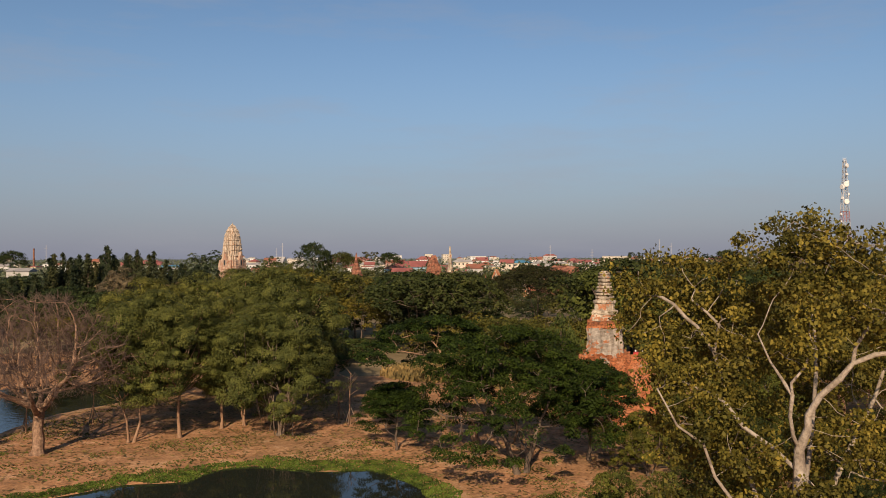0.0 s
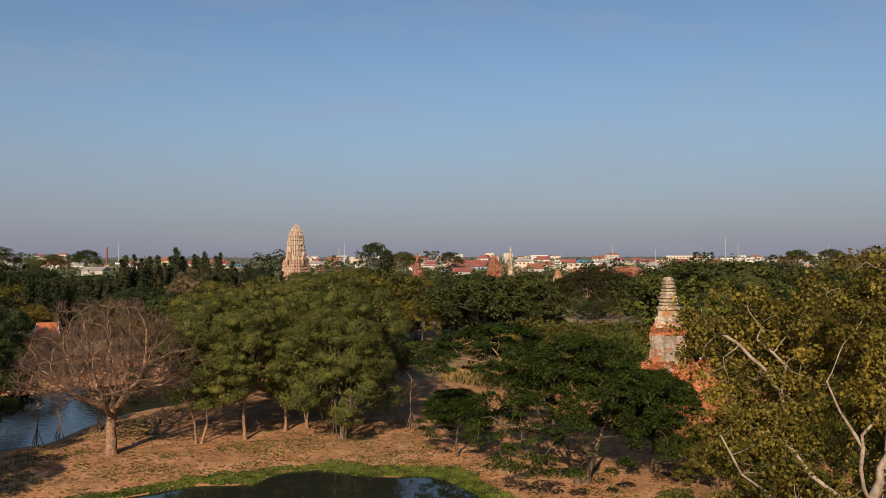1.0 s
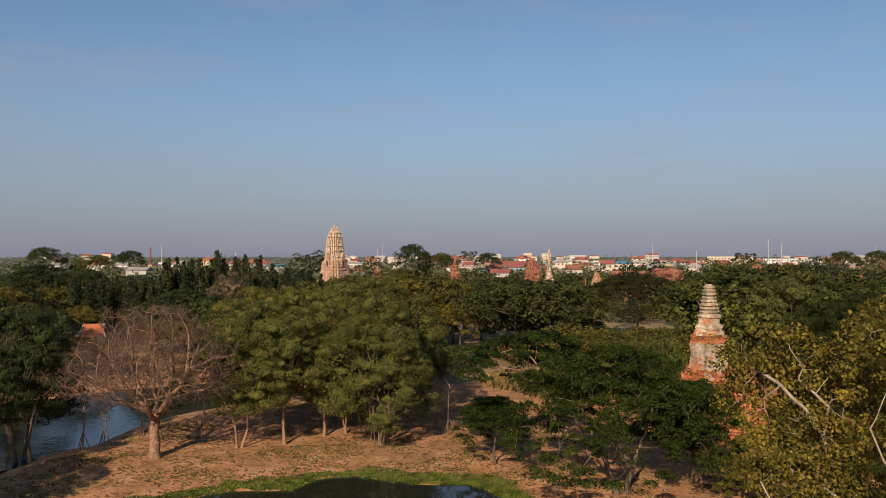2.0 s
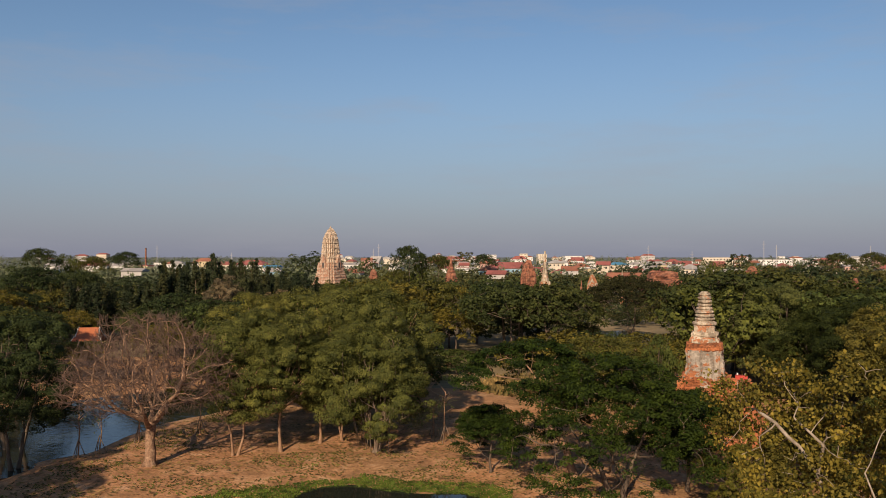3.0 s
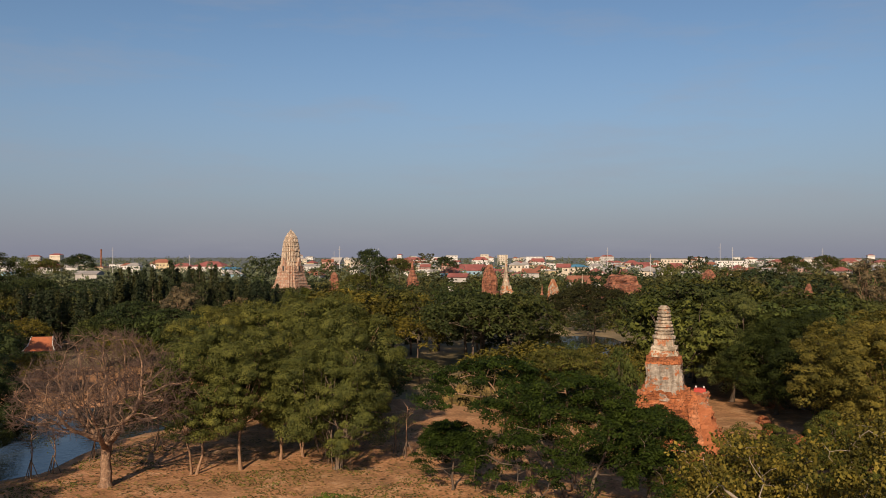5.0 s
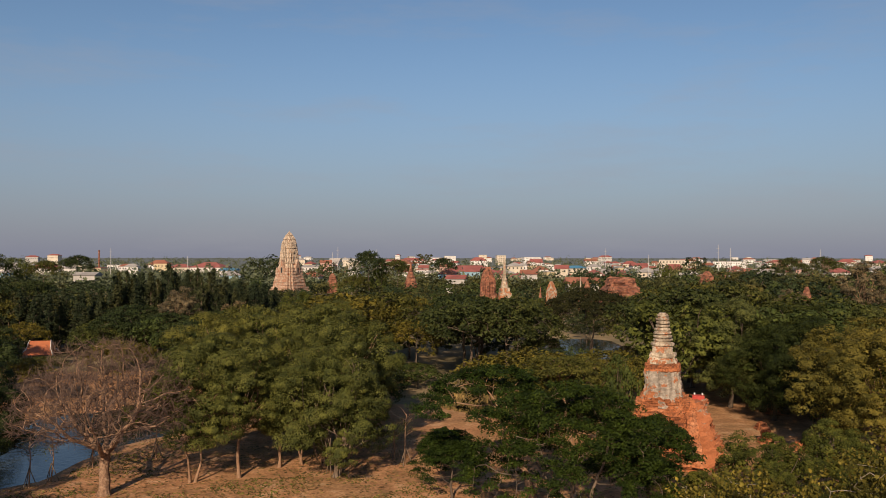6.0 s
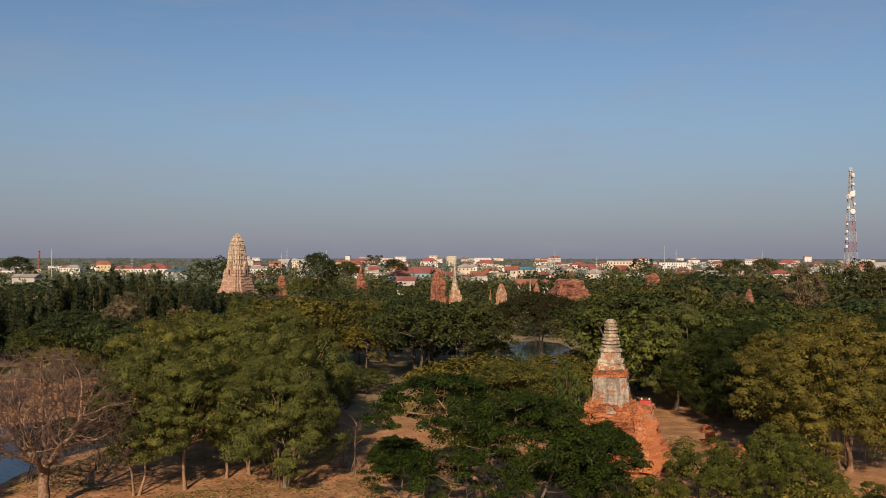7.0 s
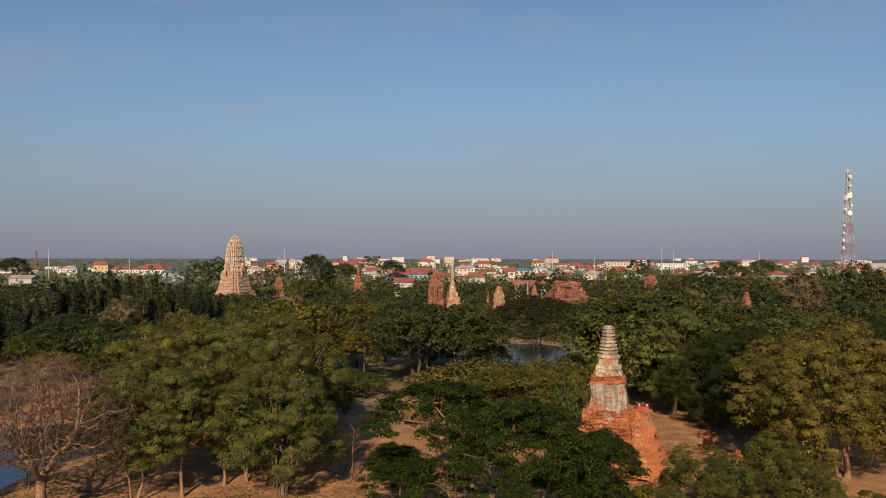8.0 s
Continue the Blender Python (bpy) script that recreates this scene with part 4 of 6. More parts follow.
for i in range(70):
    d = rng.uniform(405, 600)
    x = (rng.uniform(440, 1640) - 784) / 1456 * d
    o = (wood, wood_b, wood_c)[rng.integers(0, 3)]
    s = rng.uniform(0.55, 0.9)
    in_belt(o, x, d, rng.uniform(0, 360), s * 1.1, s)
for i in range(190):
    d = rng.uniform(215, 540)
    x = (rng.uniform(-330, 345) - 784) / 1456 * d
    o = (wood, wood_b, wood_c)[rng.integers(0, 3)]
    s = rng.uniform(0.45, 0.85)
    if math.hypot(x + 100, d - 391) > 20:
        in_belt(o, x, d, rng.uniform(0, 360), s * 1.4, s)
for o, leaf in ((wood, LEAF_WOOD_A), (wood_b, LEAF_WOOD_B), (wood_c, LEAF_WOOD_C)):
    tagged(new("tree_belt", tris_mesh("tree_belt", np.concatenate(belt[o]), leaf)), "belt of green trees before the town", "woods", kind="stuff")
copy_thing(shrub, spot(shrub, 9.5, 41.0, 200, 0.95, 1.05))
copy_thing(shrub, spot(shrub, -36.8, 150.0, 30, 1.2, 2.3))
for x, y, turn, k in ((-54.5, 168.0, 40, 0.8), (-37.6, 168.0, 130, 0.75), (69.5, 200.0, 220, 0.9), (101.4, 235.0, 60, 1.3)):
    copy_thing(dry, spot(dry, x, y, turn, k))


# ---- the near bodhi tree ----
def near_bodhi(x, y):
    """Forked pale limbs rising beside the camera, their twigs ending in bunches of heart-shaped leaves."""
    rng = np.random.default_rng(91)
    ob = thing("bodhi_tree", 0, 0)
    limbs = [
        # the trunk up to its fork
        (None, [(0.6, 2.6, -0.3), (0.5, 2.3, 2.5), (0.45, 1.8, 5.5), (0.3, 1.2, 8.5), (0.2, 0.6, 11.5), (0.1, 0.2, 13.2), (0.02, 0.02, 14.0), (0, 0, 14.4)], 0.24, 0.1),
        # limbs over the fork
        ((0, 7), [(0.12, -0.1, 14.75), (0.1, -0.15, 15.0), (0.24, -0.25, 15.3), (0.47, -0.4, 15.6), (0.68, -0.42, 15.85), (0.72, -0.45, 16.1), (0.9, -0.5, 16.42), (1.15, -0.55, 16.7), (1.35, -0.5, 17.2)], 0.075, 0.03),
        ((1, 4), [(0.95, -0.5, 15.98), (1.35, -0.6, 16.02), (1.6, -0.55, 16.25), (2.2, -0.5, 16.5)], 0.05, 0.025),
        ((0, 7), [(-0.15, -0.1, 14.68), (-0.28, -0.25, 15.0), (-0.24, -0.3, 15.3), (-0.27, -0.3, 15.5), (-0.12, -0.4, 15.8), (0.02, -0.5, 16.2)], 0.05, 0.018),
        ((3, 2), [(-0.38, -0.1, 15.6), (-0.45, 0.1, 15.85), (-0.5, 0.5, 16.2)], 0.035, 0.014),
        ((0, 6), [(-0.3, 0.4, 14.3), (-0.6, 0.8, 14.6), (-0.85, 1.1, 14.95), (-1.0, 1.4, 15.05), (-1.4, 1.9, 15.25), (-1.75, 2.2, 15.3)], 0.05, 0.025),
        # the long limb that reaches out level behind
        ((0, 4), [(-0.1, 1.5, 12.9), (-0.3, 2.2, 14.4), (-0.62, 2.45, 15.75), (-0.88, 2.5, 16.2), (-1.1, 2.6, 16.34), (-1.33, 2.6, 16.6), (-1.52, 2.7, 16.76)], 0.066, 0.04),
        ((6, 5), [(-1.45, 2.45, 16.55), (-1.7, 2.4, 16.42)], 0.022, 0.012),
        ((6, 2), [(-0.5, 2.5, 16.2), (-0.7, 2.5, 16.5), (-0.95, 2.6, 16.75)], 0.045, 0.028),
        # low limb towards the chedi
        ((0, 3), [(-0.3, 0.6, 10.6), (-0.6, 0.4, 12.2), (-1.0, 0.3, 13.4), (-1.3, 0.3, 13.9), (-1.5, 0.3, 14.4), (-1.9, 0.3, 14.7), (-2.05, 0.4, 15.05), (-2.25, 0.5, 15.3)], 0.06, 0.018),
        ((0, 4), [(0.9, 1.4, 12.6), (1.7, 2.0, 13.6), (2.4, 2.3, 14.8), (2.9, 2.4, 15.9)], 0.07, 0.03),
        ((0, 5), [(0.6, 0.9, 14.2), (1.0, 1.6, 15.4), (1.2, 2.1, 16.6), (1.3, 2.3, 17.6)], 0.06, 0.025),
    ]
    nodes, parents, floor, ids = [], [], [], []
    for at, pts, r0, r1 in limbs:
        mine = []
        for i, p in enumerate(pts):
            nodes.append(np.array(p) + (rng.normal(0, 0.025, 3) if at else 0))
            parents.append(mine[-1] if mine else -1 if at is None else ids[at[0]][at[1]])
            floor.append((0.78 if at else 0.9) * (r0 + (r1 - r0) * i / (len(pts) - 1)) * rng.uniform(0.88, 1.12))
            mine.append(len(nodes) - 1)
        ids.append(mine)
    # leafy masses of the crown: centre, reach, number of bunches
    masses = [((-1.05, 4.0, 16.55), (1.35, 1.2, 1.2), 105), ((-1.7, 2.3, 15.9), (0.7, 0.7, 0.45), 16), ((-0.45, 1.7, 14.9), (0.5, 0.4, 0.75), 30), ((-1.5, 1.3, 14.95), (0.95, 1.3, 1.05), 70), ((1.05, 1.9, 17.45), (1.7, 1.5, 0.95), 130),
              ((0.45, 2.9, 16.0), (1.7, 1.4, 1.2), 120), ((2.1, 2.4, 14.5), (1.7, 1.5, 1.6), 120), ((-0.2, 2.2, 13.4), (1.6, 1.4, 1.1), 90),
              ((3.6, 1.4, 16.5), (1.5, 1.7, 1.4), 90), ((3.4, 1.2, 13.4), (1.4, 1.6, 1.4), 70), ((0.6, 3.2, 11.6), (2.6, 2.2, 1.3), 90),
              ((-0.6, 0.3, 14.2), (0.5, 0.5, 0.5), 9), ((0.75, -0.1, 14.6), (0.6, 0.5, 0.6), 12), ((0.6, -0.4, 16.7), (0.9, 0.6, 0.55), 30), ((-0.1, -0.5, 16.2), (0.4, 0.4, 0.4), 8), ((0.05, -0.35, 13.4), (0.5, 0.3, 0.6), 16), ((1.5, -0.4, 16.2), (0.6, 0.5, 0.5), 14), ((-0.55, 0.4, 13.0), (1.1, 0.7, 0.7), 24), ((0.2, -0.3, 13.5), (0.8, 0.4, 0.5), 10)]
    goals = []
    for c, reach, count in masses:
        d = unit(rng.normal(0, 1, (count, 3)))
        lump = np.array([1 + 0.35 * noise.noise(tuple(q * 1.9 + np.array(c))) for q in d])[:, None]
        goals.append(np.array(c) + d * np.array(reach) * lump * rng.uniform(0.45, 1.0, (count, 1)))
    goals = np.concatenate(goals)
    nodes, parents = colonize(rng, nodes, parents, goals, 0.2, 5.0, 0.22)
    lines, rad, kids = limbs_of(nodes, parents, 0.0055, 2.9, floor)
    part("trunk", tubes("trunk", lines, BARK_LIMB, 7, 0.35), ob)
    cs, outs = [], []
    for g in goals:
        m, rr = rng.integers(38, 100), rng.uniform(0.17, 0.36)
        d = unit(rng.normal(0, 1, (m, 3)))
        cs.append(g + d * rng.uniform(0.35, 1.05, (m, 1)) * rr * np.array([1.1, 1.1, 0.8]))
        outs.append(d * 0.9 + np.array([0, -0.05, 0.3]))
    v = leaves(rng, np.concatenate(cs), np.concatenate(outs), 0.082, 0.72, 1.4, 0.85, True)
    part("crown", quads_mesh("crown", v, LEAF_NEAR), ob)
    planted(ob, "olive-yellow bodhi tree with pale bare limbs", x, y)


near_bodhi(5.95, 13.6)


# ---- far woods ----
def far_woods():
    r = np.random.default_rng(5)
    cs, outs, big = [], [], []
    for i in range(5200):
        d = 480 * (3600 / 480) ** (r.random() ** 1.7)
        u = r.uniform(-0.72, 0.72)
        hh = r.uniform(4.5, 7.5) if d < 620 else r.uniform(5, 9.5) if d < 1300 else r.uniform(6, 11)
        if r.random() < 0.11:
            hh += r.uniform(3, 11)
        w = r.uniform(4, 8)
        n = 26 if d < 900 else 18
        dirs = unit(r.normal(0, 1, (n, 3)))
        dirs[:, 2] = np.abs(dirs[:, 2])
        if math.hypot(u * d + 100, d - 391) < 16:
            continue
        cs.append(np.array([u * d, d, hh * 0.3]) + dirs * np.array([w, w, hh * 0.7]) * r.uniform(0.7, 1.05, (n, 1)))
        outs.append(dirs)
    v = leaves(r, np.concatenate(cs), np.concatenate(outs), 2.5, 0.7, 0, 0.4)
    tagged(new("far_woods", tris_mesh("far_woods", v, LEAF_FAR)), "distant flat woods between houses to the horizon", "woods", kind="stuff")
    # taller gardens between the nearer houses
    cs, outs = [], []
    for i in range(300):
        d = r.uniform(420, 900)
        x, hh, w = (r.uniform(430, 1660) if i % 2 else r.uniform(1080, 1680)) * d / 1456 - 0.5385 * d, r.uniform(6, 11) + (4 if i % 2 == 0 else 0), r.uniform(3.5, 7)
        if math.hypot(x + 126, d - 495) < 18 or d < 440 and abs(x + 10) < 90 and hh > 11:
            continue
        dirs = unit(r.normal(0, 1, (130, 3)) + np.array([0, 0, 0.4]))
        lump = np.array([1 + 0.5 * noise.noise(tuple(q * 1.6 + i)) for q in dirs])[:, None]
        cs.append(np.array([x, d, hh * 0.52]) + dirs * np.array([w, w, hh * 0.46]) * lump * r.uniform(0.75, 1.0, (130, 1)))
        outs.append(dirs)
    for i in range(90):
        d = r.uniform(435, 505)
        x, hh, w = (r.uniform(440, 1085) - 784) / 1456 * d, r.uniform(5.5, 9), r.uniform(3, 5.5)
        if math.hypot(x + 126, d - 495) < 20:
            continue
        dirs = unit(r.normal(0, 1, (150, 3)) + np.array([0, 0, 0.4]))
        lump = np.array([1 + 0.5 * noise.noise(tuple(q * 1.6 + i)) for q in dirs])[:, None]
        cs.append(np.array([x, d, hh * 0.52]) + dirs * np.array([w, w, hh * 0.46]) * lump * r.uniform(0.75, 1.0, (150, 1)))
        outs.append(dirs)
    v = leaves(r, np.concatenate(cs), np.concatenate(outs), 1.1, 0.75, 0, 0.4)
    tagged(new("garden_trees", tris_mesh("garden_trees", v, LEAF_GARDEN)), "green garden trees among the town's houses", "trees", kind="stuff")


far_woods()


# ---- temples ----
def square_ring(hw, cut, z, turn=0.0):
    """A square outline with stepped corners."""
    a, b = hw, hw * (1 - cut)
    m = (a + b) / 2
    pts = []
    for k in range(4):
        c, s = math.cos(k * math.pi / 2 + turn), math.sin(k * math.pi / 2 + turn)
        side = [(a, -b), (a, -b / 3), (a, b / 3), (a, b), (m, b), (m, m), (b, m)]
        pts += [(x * c - y * s, x * s + y * c, z) for x, y in side]
    return pts


def round_ring(r, z, n=20):
    return [(r * math.cos(2 * math.pi * k / n), r * math.sin(2 * math.pi * k / n), z) for k in range(n)]


def split_ring(ring, k):
    """The same outline with k points for each one."""
    out = []
    for (x0, y0, z0), (x1, y1, z1) in zip(ring, ring[1:] + ring[:1]):
        out += [(x0 + (x1 - x0) * i / k, y0 + (y1 - y0) * i / k, z0 + (z1 - z0) * i / k) for i in range(k)]
    return out


def stacked(name, rings, material, rough=0.0, seed=0, k=1):
    """A solid through rings of equal length, its outline worn by rough; k splits the rings for a finer wear."""
    if k > 1:
        rings = [split_ring(list(r), k) for r in rings]
    n = len(rings[0])
    verts = []
    for ring in rings:
        for x, y, z in ring:
            w = rough * noise.noise((x * 0.7 + seed, y * 0.7, z * 0.9))
            w2 = rough * 0.5 * noise.noise((x * 2.3 + seed, y * 2.3, z * 2.9))
            if k > 1:
                w2 += rough * 0.35 * noise.noise((x * 5.1 + seed, y * 5.1, z * 6.0)) - rough * 0.9 * max(0.0, noise.noise((x * 0.9, y * 0.9 + seed, z * 0.8)) - 0.35)
            r = max(math.hypot(x, y), 0.01)
            verts.append((x + x / r * (w + w2), y + y / r * (w + w2), z + (w2 if 0 < z else 0)))
    faces = []
    for j in range(len(rings) - 1):
        for i in range(n):
            i2 = (i + 1) % n
            faces.append((j * n + i, j * n + i2, (j + 1) * n + i2, (j + 1) * n + i))
    faces.append(tuple((len(rings) - 1) * n + i for i in range(n)))
    faces.append(tuple(reversed(range(n))))
    return mesh_from(name, verts, faces, material)


def ribbed_ring(r, z, ribs=6, deep=0.1):
    """A rounded square outline folded into upright ribs."""
    pts, n = [], ribs * 4
    for k in range(n):
        for f, e in ((0.0, 1.0), (0.5, 1.0), (0.6, 1.0 - deep), (0.9, 1.0 - deep)):
            a = 2 * math.pi * (k + f) / n
            q = r * e / (abs(math.cos(a)) ** 3.2 + abs(math.sin(a)) ** 3.2) ** (1 / 3.2)
            pts.append((q * math.cos(a), q * math.sin(a), z))
    return pts


def prang(x, y, turn):
    """The tall corn-cob tower on its flared stepped base."""
    ob = tagged(thing("prang_tower", x, y, 5.2), "tall cream stucco corn-cob temple tower on stepped base", "temple")
    base, z = [square_ring(10.6, 0.3, -6.0), square_ring(10.2, 0.3, -0.1)], 0.0
    for i in range(8):
        f = i / 8
        hw, h = 9.6 - 3.5 * f ** 0.45, 1.68
        base += [square_ring(hw, 0.3, z), square_ring(hw - 0.1, 0.3, z + h * 0.7), square_ring(hw + 0.14, 0.3, z + h * 0.76), square_ring(hw, 0.3, z + h)]
        z += h
    part("base", stacked("base", base, PRANG_BASE, 0.5), ob, "stepped weathered stucco base")
    body = [square_ring(5.6, 0.34, z - 0.2), square_ring(5.6, 0.34, z + 0.8), square_ring(5.2, 0.34, z + 0.9), square_ring(5.2, 0.34, z + 2.4), square_ring(5.8, 0.34, z + 2.7), square_ring(5.4, 0.34, z + 3.1)]
    part("body", stacked("body", body, STUCCO_FAR, 0.2), ob)
    z0, top, tiers = z + 3.0, 35.0, 7
    heights, widths = [0, 0.12, 0.41, 0.645, 0.78, 0.88, 0.95, 1.0], [5.15, 5.05, 4.6, 3.95, 3.2, 2.2, 1.3, 0.55]
    for i in range(tiers):
        f0, f1 = 1 - (1 - i / tiers) ** 1.12, 1 - (1 - (i + 1) / tiers) ** 1.12
        w0, w1 = float(np.interp(f0, heights, widths)), float(np.interp(f1, heights, widths))
        a, b = z0 + (top - z0) * f0, z0 + (top - z0) * f1
        g = b - a
        rings = [ribbed_ring(w0 * 0.93, a, deep=0.08), ribbed_ring(w0 * 1.03, a + g * 0.1, deep=0.16), ribbed_ring(w0 * 0.5 + w1 * 0.5, a + g * 0.55, deep=0.2), ribbed_ring(w0 * 0.1 + w1 * 0.9, a + g * 0.92, deep=0.18), ribbed_ring(w1 * 0.92, b + 0.02, deep=0.08)]
        part("tier", stacked("tier", rings, STUCCO_FAR, 0.32, i), ob)
    part("finial", stacked("finial", [round_ring(0.5, top - 0.3), round_ring(0.55, top + 0.2), round_ring(0.22, top + 0.4), round_ring(0.05, top + 1.3)], STUCCO_FAR), ob)
    # gabled porches on the four sides, the shade inside each doorway set as a dark panel
    for k in range(4):
        rot = Matrix.Rotation(k * math.pi / 2, 4, "Z")
        w, d0, d1, h = 1.6, 3.6, 7.0, 6.6
        prof = [(-w * 1.15, 0), (w * 1.15, 0), (w, h * 0.2), (w, h * 0.62), (w * 0.7, h * 0.85), (0, h * 1.25), (-w * 0.7, h * 0.85), (-w, h * 0.62), (-w, h * 0.2)]
        verts = [tuple(rot @ Vector((d, p[0], z - 3.2 + p[1]))) for d in (d0, d1) for p in prof]
        n = len(prof)
        faces = [(i, (i + 1) % n, n + (i + 1) % n, n + i) for i in range(n)] + [tuple(range(n))[::-1], tuple(range(n, 2 * n))]
        porch = part("porch", mesh_from("porch", verts, faces, PRANG_BASE), ob)
        dv = [tuple(rot @ Vector((d1 + e, p, q))) for e in (-0.3, 0.03) for p, q in ((-0.55, z - 3.0), (0.55, z - 3.0), (0.55, z - 0.3), (0, z + 0.5), (-0.55, z - 0.3))]
        df = [(0, 1, 6, 5), (1, 2, 7, 6), (2, 3, 8, 7), (3, 4, 9, 8), (4, 0, 5, 9), (5, 6, 7, 8, 9)]
        part("doorway", mesh_from("doorway", dv, df, GLASS_DARK), porch, "doorway with its shade as a dark panel")
    ob.rotation_euler[2] = radians(turn)
    ob.scale = (0.79, 0.79, 0.79)


prang(-100.0, 391.0, -27)


def fine_rings(knots, cut, step=0.34):
    """Square rings between (z, half width) knots, close enough to wear unevenly."""
    out = []
    for (z0, w0), (z1, w1) in zip(knots, knots[1:]):
        n = max(1, int(abs(z1 - z0) / step))
        out += [square_ring(w0 + (w1 - w0) * i / n, cut, z0 + (z1 - z0) * i / n) for i in range(n)]
    out.append(square_ring(knots[-1][1], cut, knots[-1][0]))
    return out


def chedi(x, y, turn):
    """The near ruined chedi: ringed spire, plastered bell, crumbling brick base."""
    ob = tagged(thing("chedi", x, y, 1.85), "ruined brick chedi with grey stucco bell and ringed spire", "temple")
    knots = ((-2.4, 4.8), (-1.2, 4.75), (-1.15, 4.65), (-0.4, 4.6), (0.6, 4.5), (0.65, 4.25), (1.5, 4.1), (1.55, 3.85), (2.4, 3.7), (2.45, 3.45), (3.3, 3.3), (3.35, 3.05), (4.2, 2.95), (4.25, 2.75), (5.3, 2.6), (5.75, 2.35))
    part("base", stacked("base", fine_rings(knots, 0.28, 0.16), BRICK, 0.75, 3, 3), ob, "crumbling orange brick base")
    knots = ((4.5, 2.2), (4.6, 2.62), (4.9, 2.6), (4.95, 2.4), (5.3, 2.42), (5.35, 2.3), (5.7, 2.2))
    shelf = stacked("plinth", [[(px if px > -0.4 else -0.4, py, pz) for px, py, pz in r] for r in fine_rings(knots, 0.3)], STUCCO, 0.08, 5)
    part("plinth", shelf, ob, "broken stucco plinth moulding")
    knots = ((5.5, 2.24), (5.8, 2.16), (6.6, 2.1), (7.8, 2.06), (8.6, 2.02), (8.75, 1.95))
    part("bell", stacked("bell", fine_rings(knots, 0.26, 0.16), STUCCO, 0.3, 7, 3), ob, "grey stucco bell with cracks and stains")
    knots = ((8.7, 1.98), (9.0, 1.94), (9.3, 1.82), (9.62, 1.7), (9.66, 1.6))
    part("band", stacked("band", fine_rings(knots, 0.26, 0.12), BRICK, 0.34, 8, 3), ob, "bare orange brick band")
    knots = ((9.6, 1.66), (9.85, 1.6), (10.1, 1.42), (10.3, 1.3))
    part("slope", stacked("slope", fine_rings(knots, 0.24, 0.12), WORN, 0.3, 9, 3), ob, "worn stucco slope")
    knots = ((10.28, 1.42), (10.5, 1.48), (10.75, 1.4), (10.8, 1.05))
    part("ledge", stacked("ledge", fine_rings(knots, 0.24, 0.1), WHITE_STUPA, 0.28, 10, 3), ob)
    knots = ((10.75, 1.16), (11.1, 1.1), (11.55, 1.12))
    part("neck", stacked("neck", fine_rings(knots, 0.2, 0.12), WHITE_STUPA, 0.2, 11, 3), ob, "worn brick neck with stucco traces")
    z, r = 11.5, 1.36
    for i in range(9):
        h = 0.6 if i == 0 else 0.41
        ring = [round_ring(r * 0.8, z), round_ring(r * 0.98, z + h * 0.22), round_ring(r, z + h * 0.5), round_ring(r * 0.97, z + h * 0.72), round_ring(r * 0.78, z + h * 0.8), round_ring(r * 0.76, z + h)]
        part("ring", stacked("ring", ring, WHITE_STUPA, 0.17, i, 2), ob)
        z += h
        r = 1.14 - 0.066 * i
    part("stub", stacked("stub", [round_ring(0.45, z - 0.1), round_ring(0.4, z + 0.1)], WHITE_STUPA, 0.05), ob)
    # terrace and collapsed stair flank towards the court
    block = []
    for z, x1, y0, y1 in ((-2.4, 6.7, -3.8, 3.4), (-0.4, 6.4, -3.4, 3.2), (0.8, 6.2, -3.2, 3.1), (0.85, 5.9, -3.0, 3.0), (2.0, 5.7, -2.7, 2.9), (2.05, 5.4, -2.4, 2.8), (3.3, 5.2, -2.0, 2.7), (3.35, 5.0, -1.7, 2.6), (4.5, 4.8, -1.2, 2.5), (5.1, 4.6, -0.9, 2.4)):
        xs = [1.2 + (x1 - 1.2) * k / 4 for k in range(5)]
        ring = [(q, y0, z) for q in xs] + [(x1, y0 + (y1 - y0) * k / 4, z) for k in range(1, 4)] + [(q, y1, z) for q in reversed(xs)]
        block.append(ring)
    block = [[tuple(p + (q - p) * i / 5 for p, q in zip(a, b)) for a, b in zip(lo, hi)] for lo, hi in zip(block, block[1:]) for i in range(5)] + block[-1:]
    part("terrace", stacked("terrace", block, TERRACE, 0.95, 12, 3), ob, "crumbling brick terrace with patches of stucco")
    ramp = []
    for k in range(9):
        f = k / 8
        cx, cy, cz = 3.0 + 0.9 * f, -1.0 - 4.0 * f, 5.4 - 5.2 * f
        ramp.append([(cx + dx, cy, cz + dz) for dx, dz in ((-0.75, -1.6), (0.75, -1.6), (0.6, 0.15), (0.0, 0.3), (-0.6, 0.15))])
    part("stair_flank", stacked("stair_flank", ramp, BRICK, 0.4, 13, 3), ob, "worn orange brick stair flank")
    ob.rotation_euler[2] = radians(turn)
    ob.scale = (0.912, 0.912, 0.912)
    return ob


chedi(17.8, 90.4, -14)


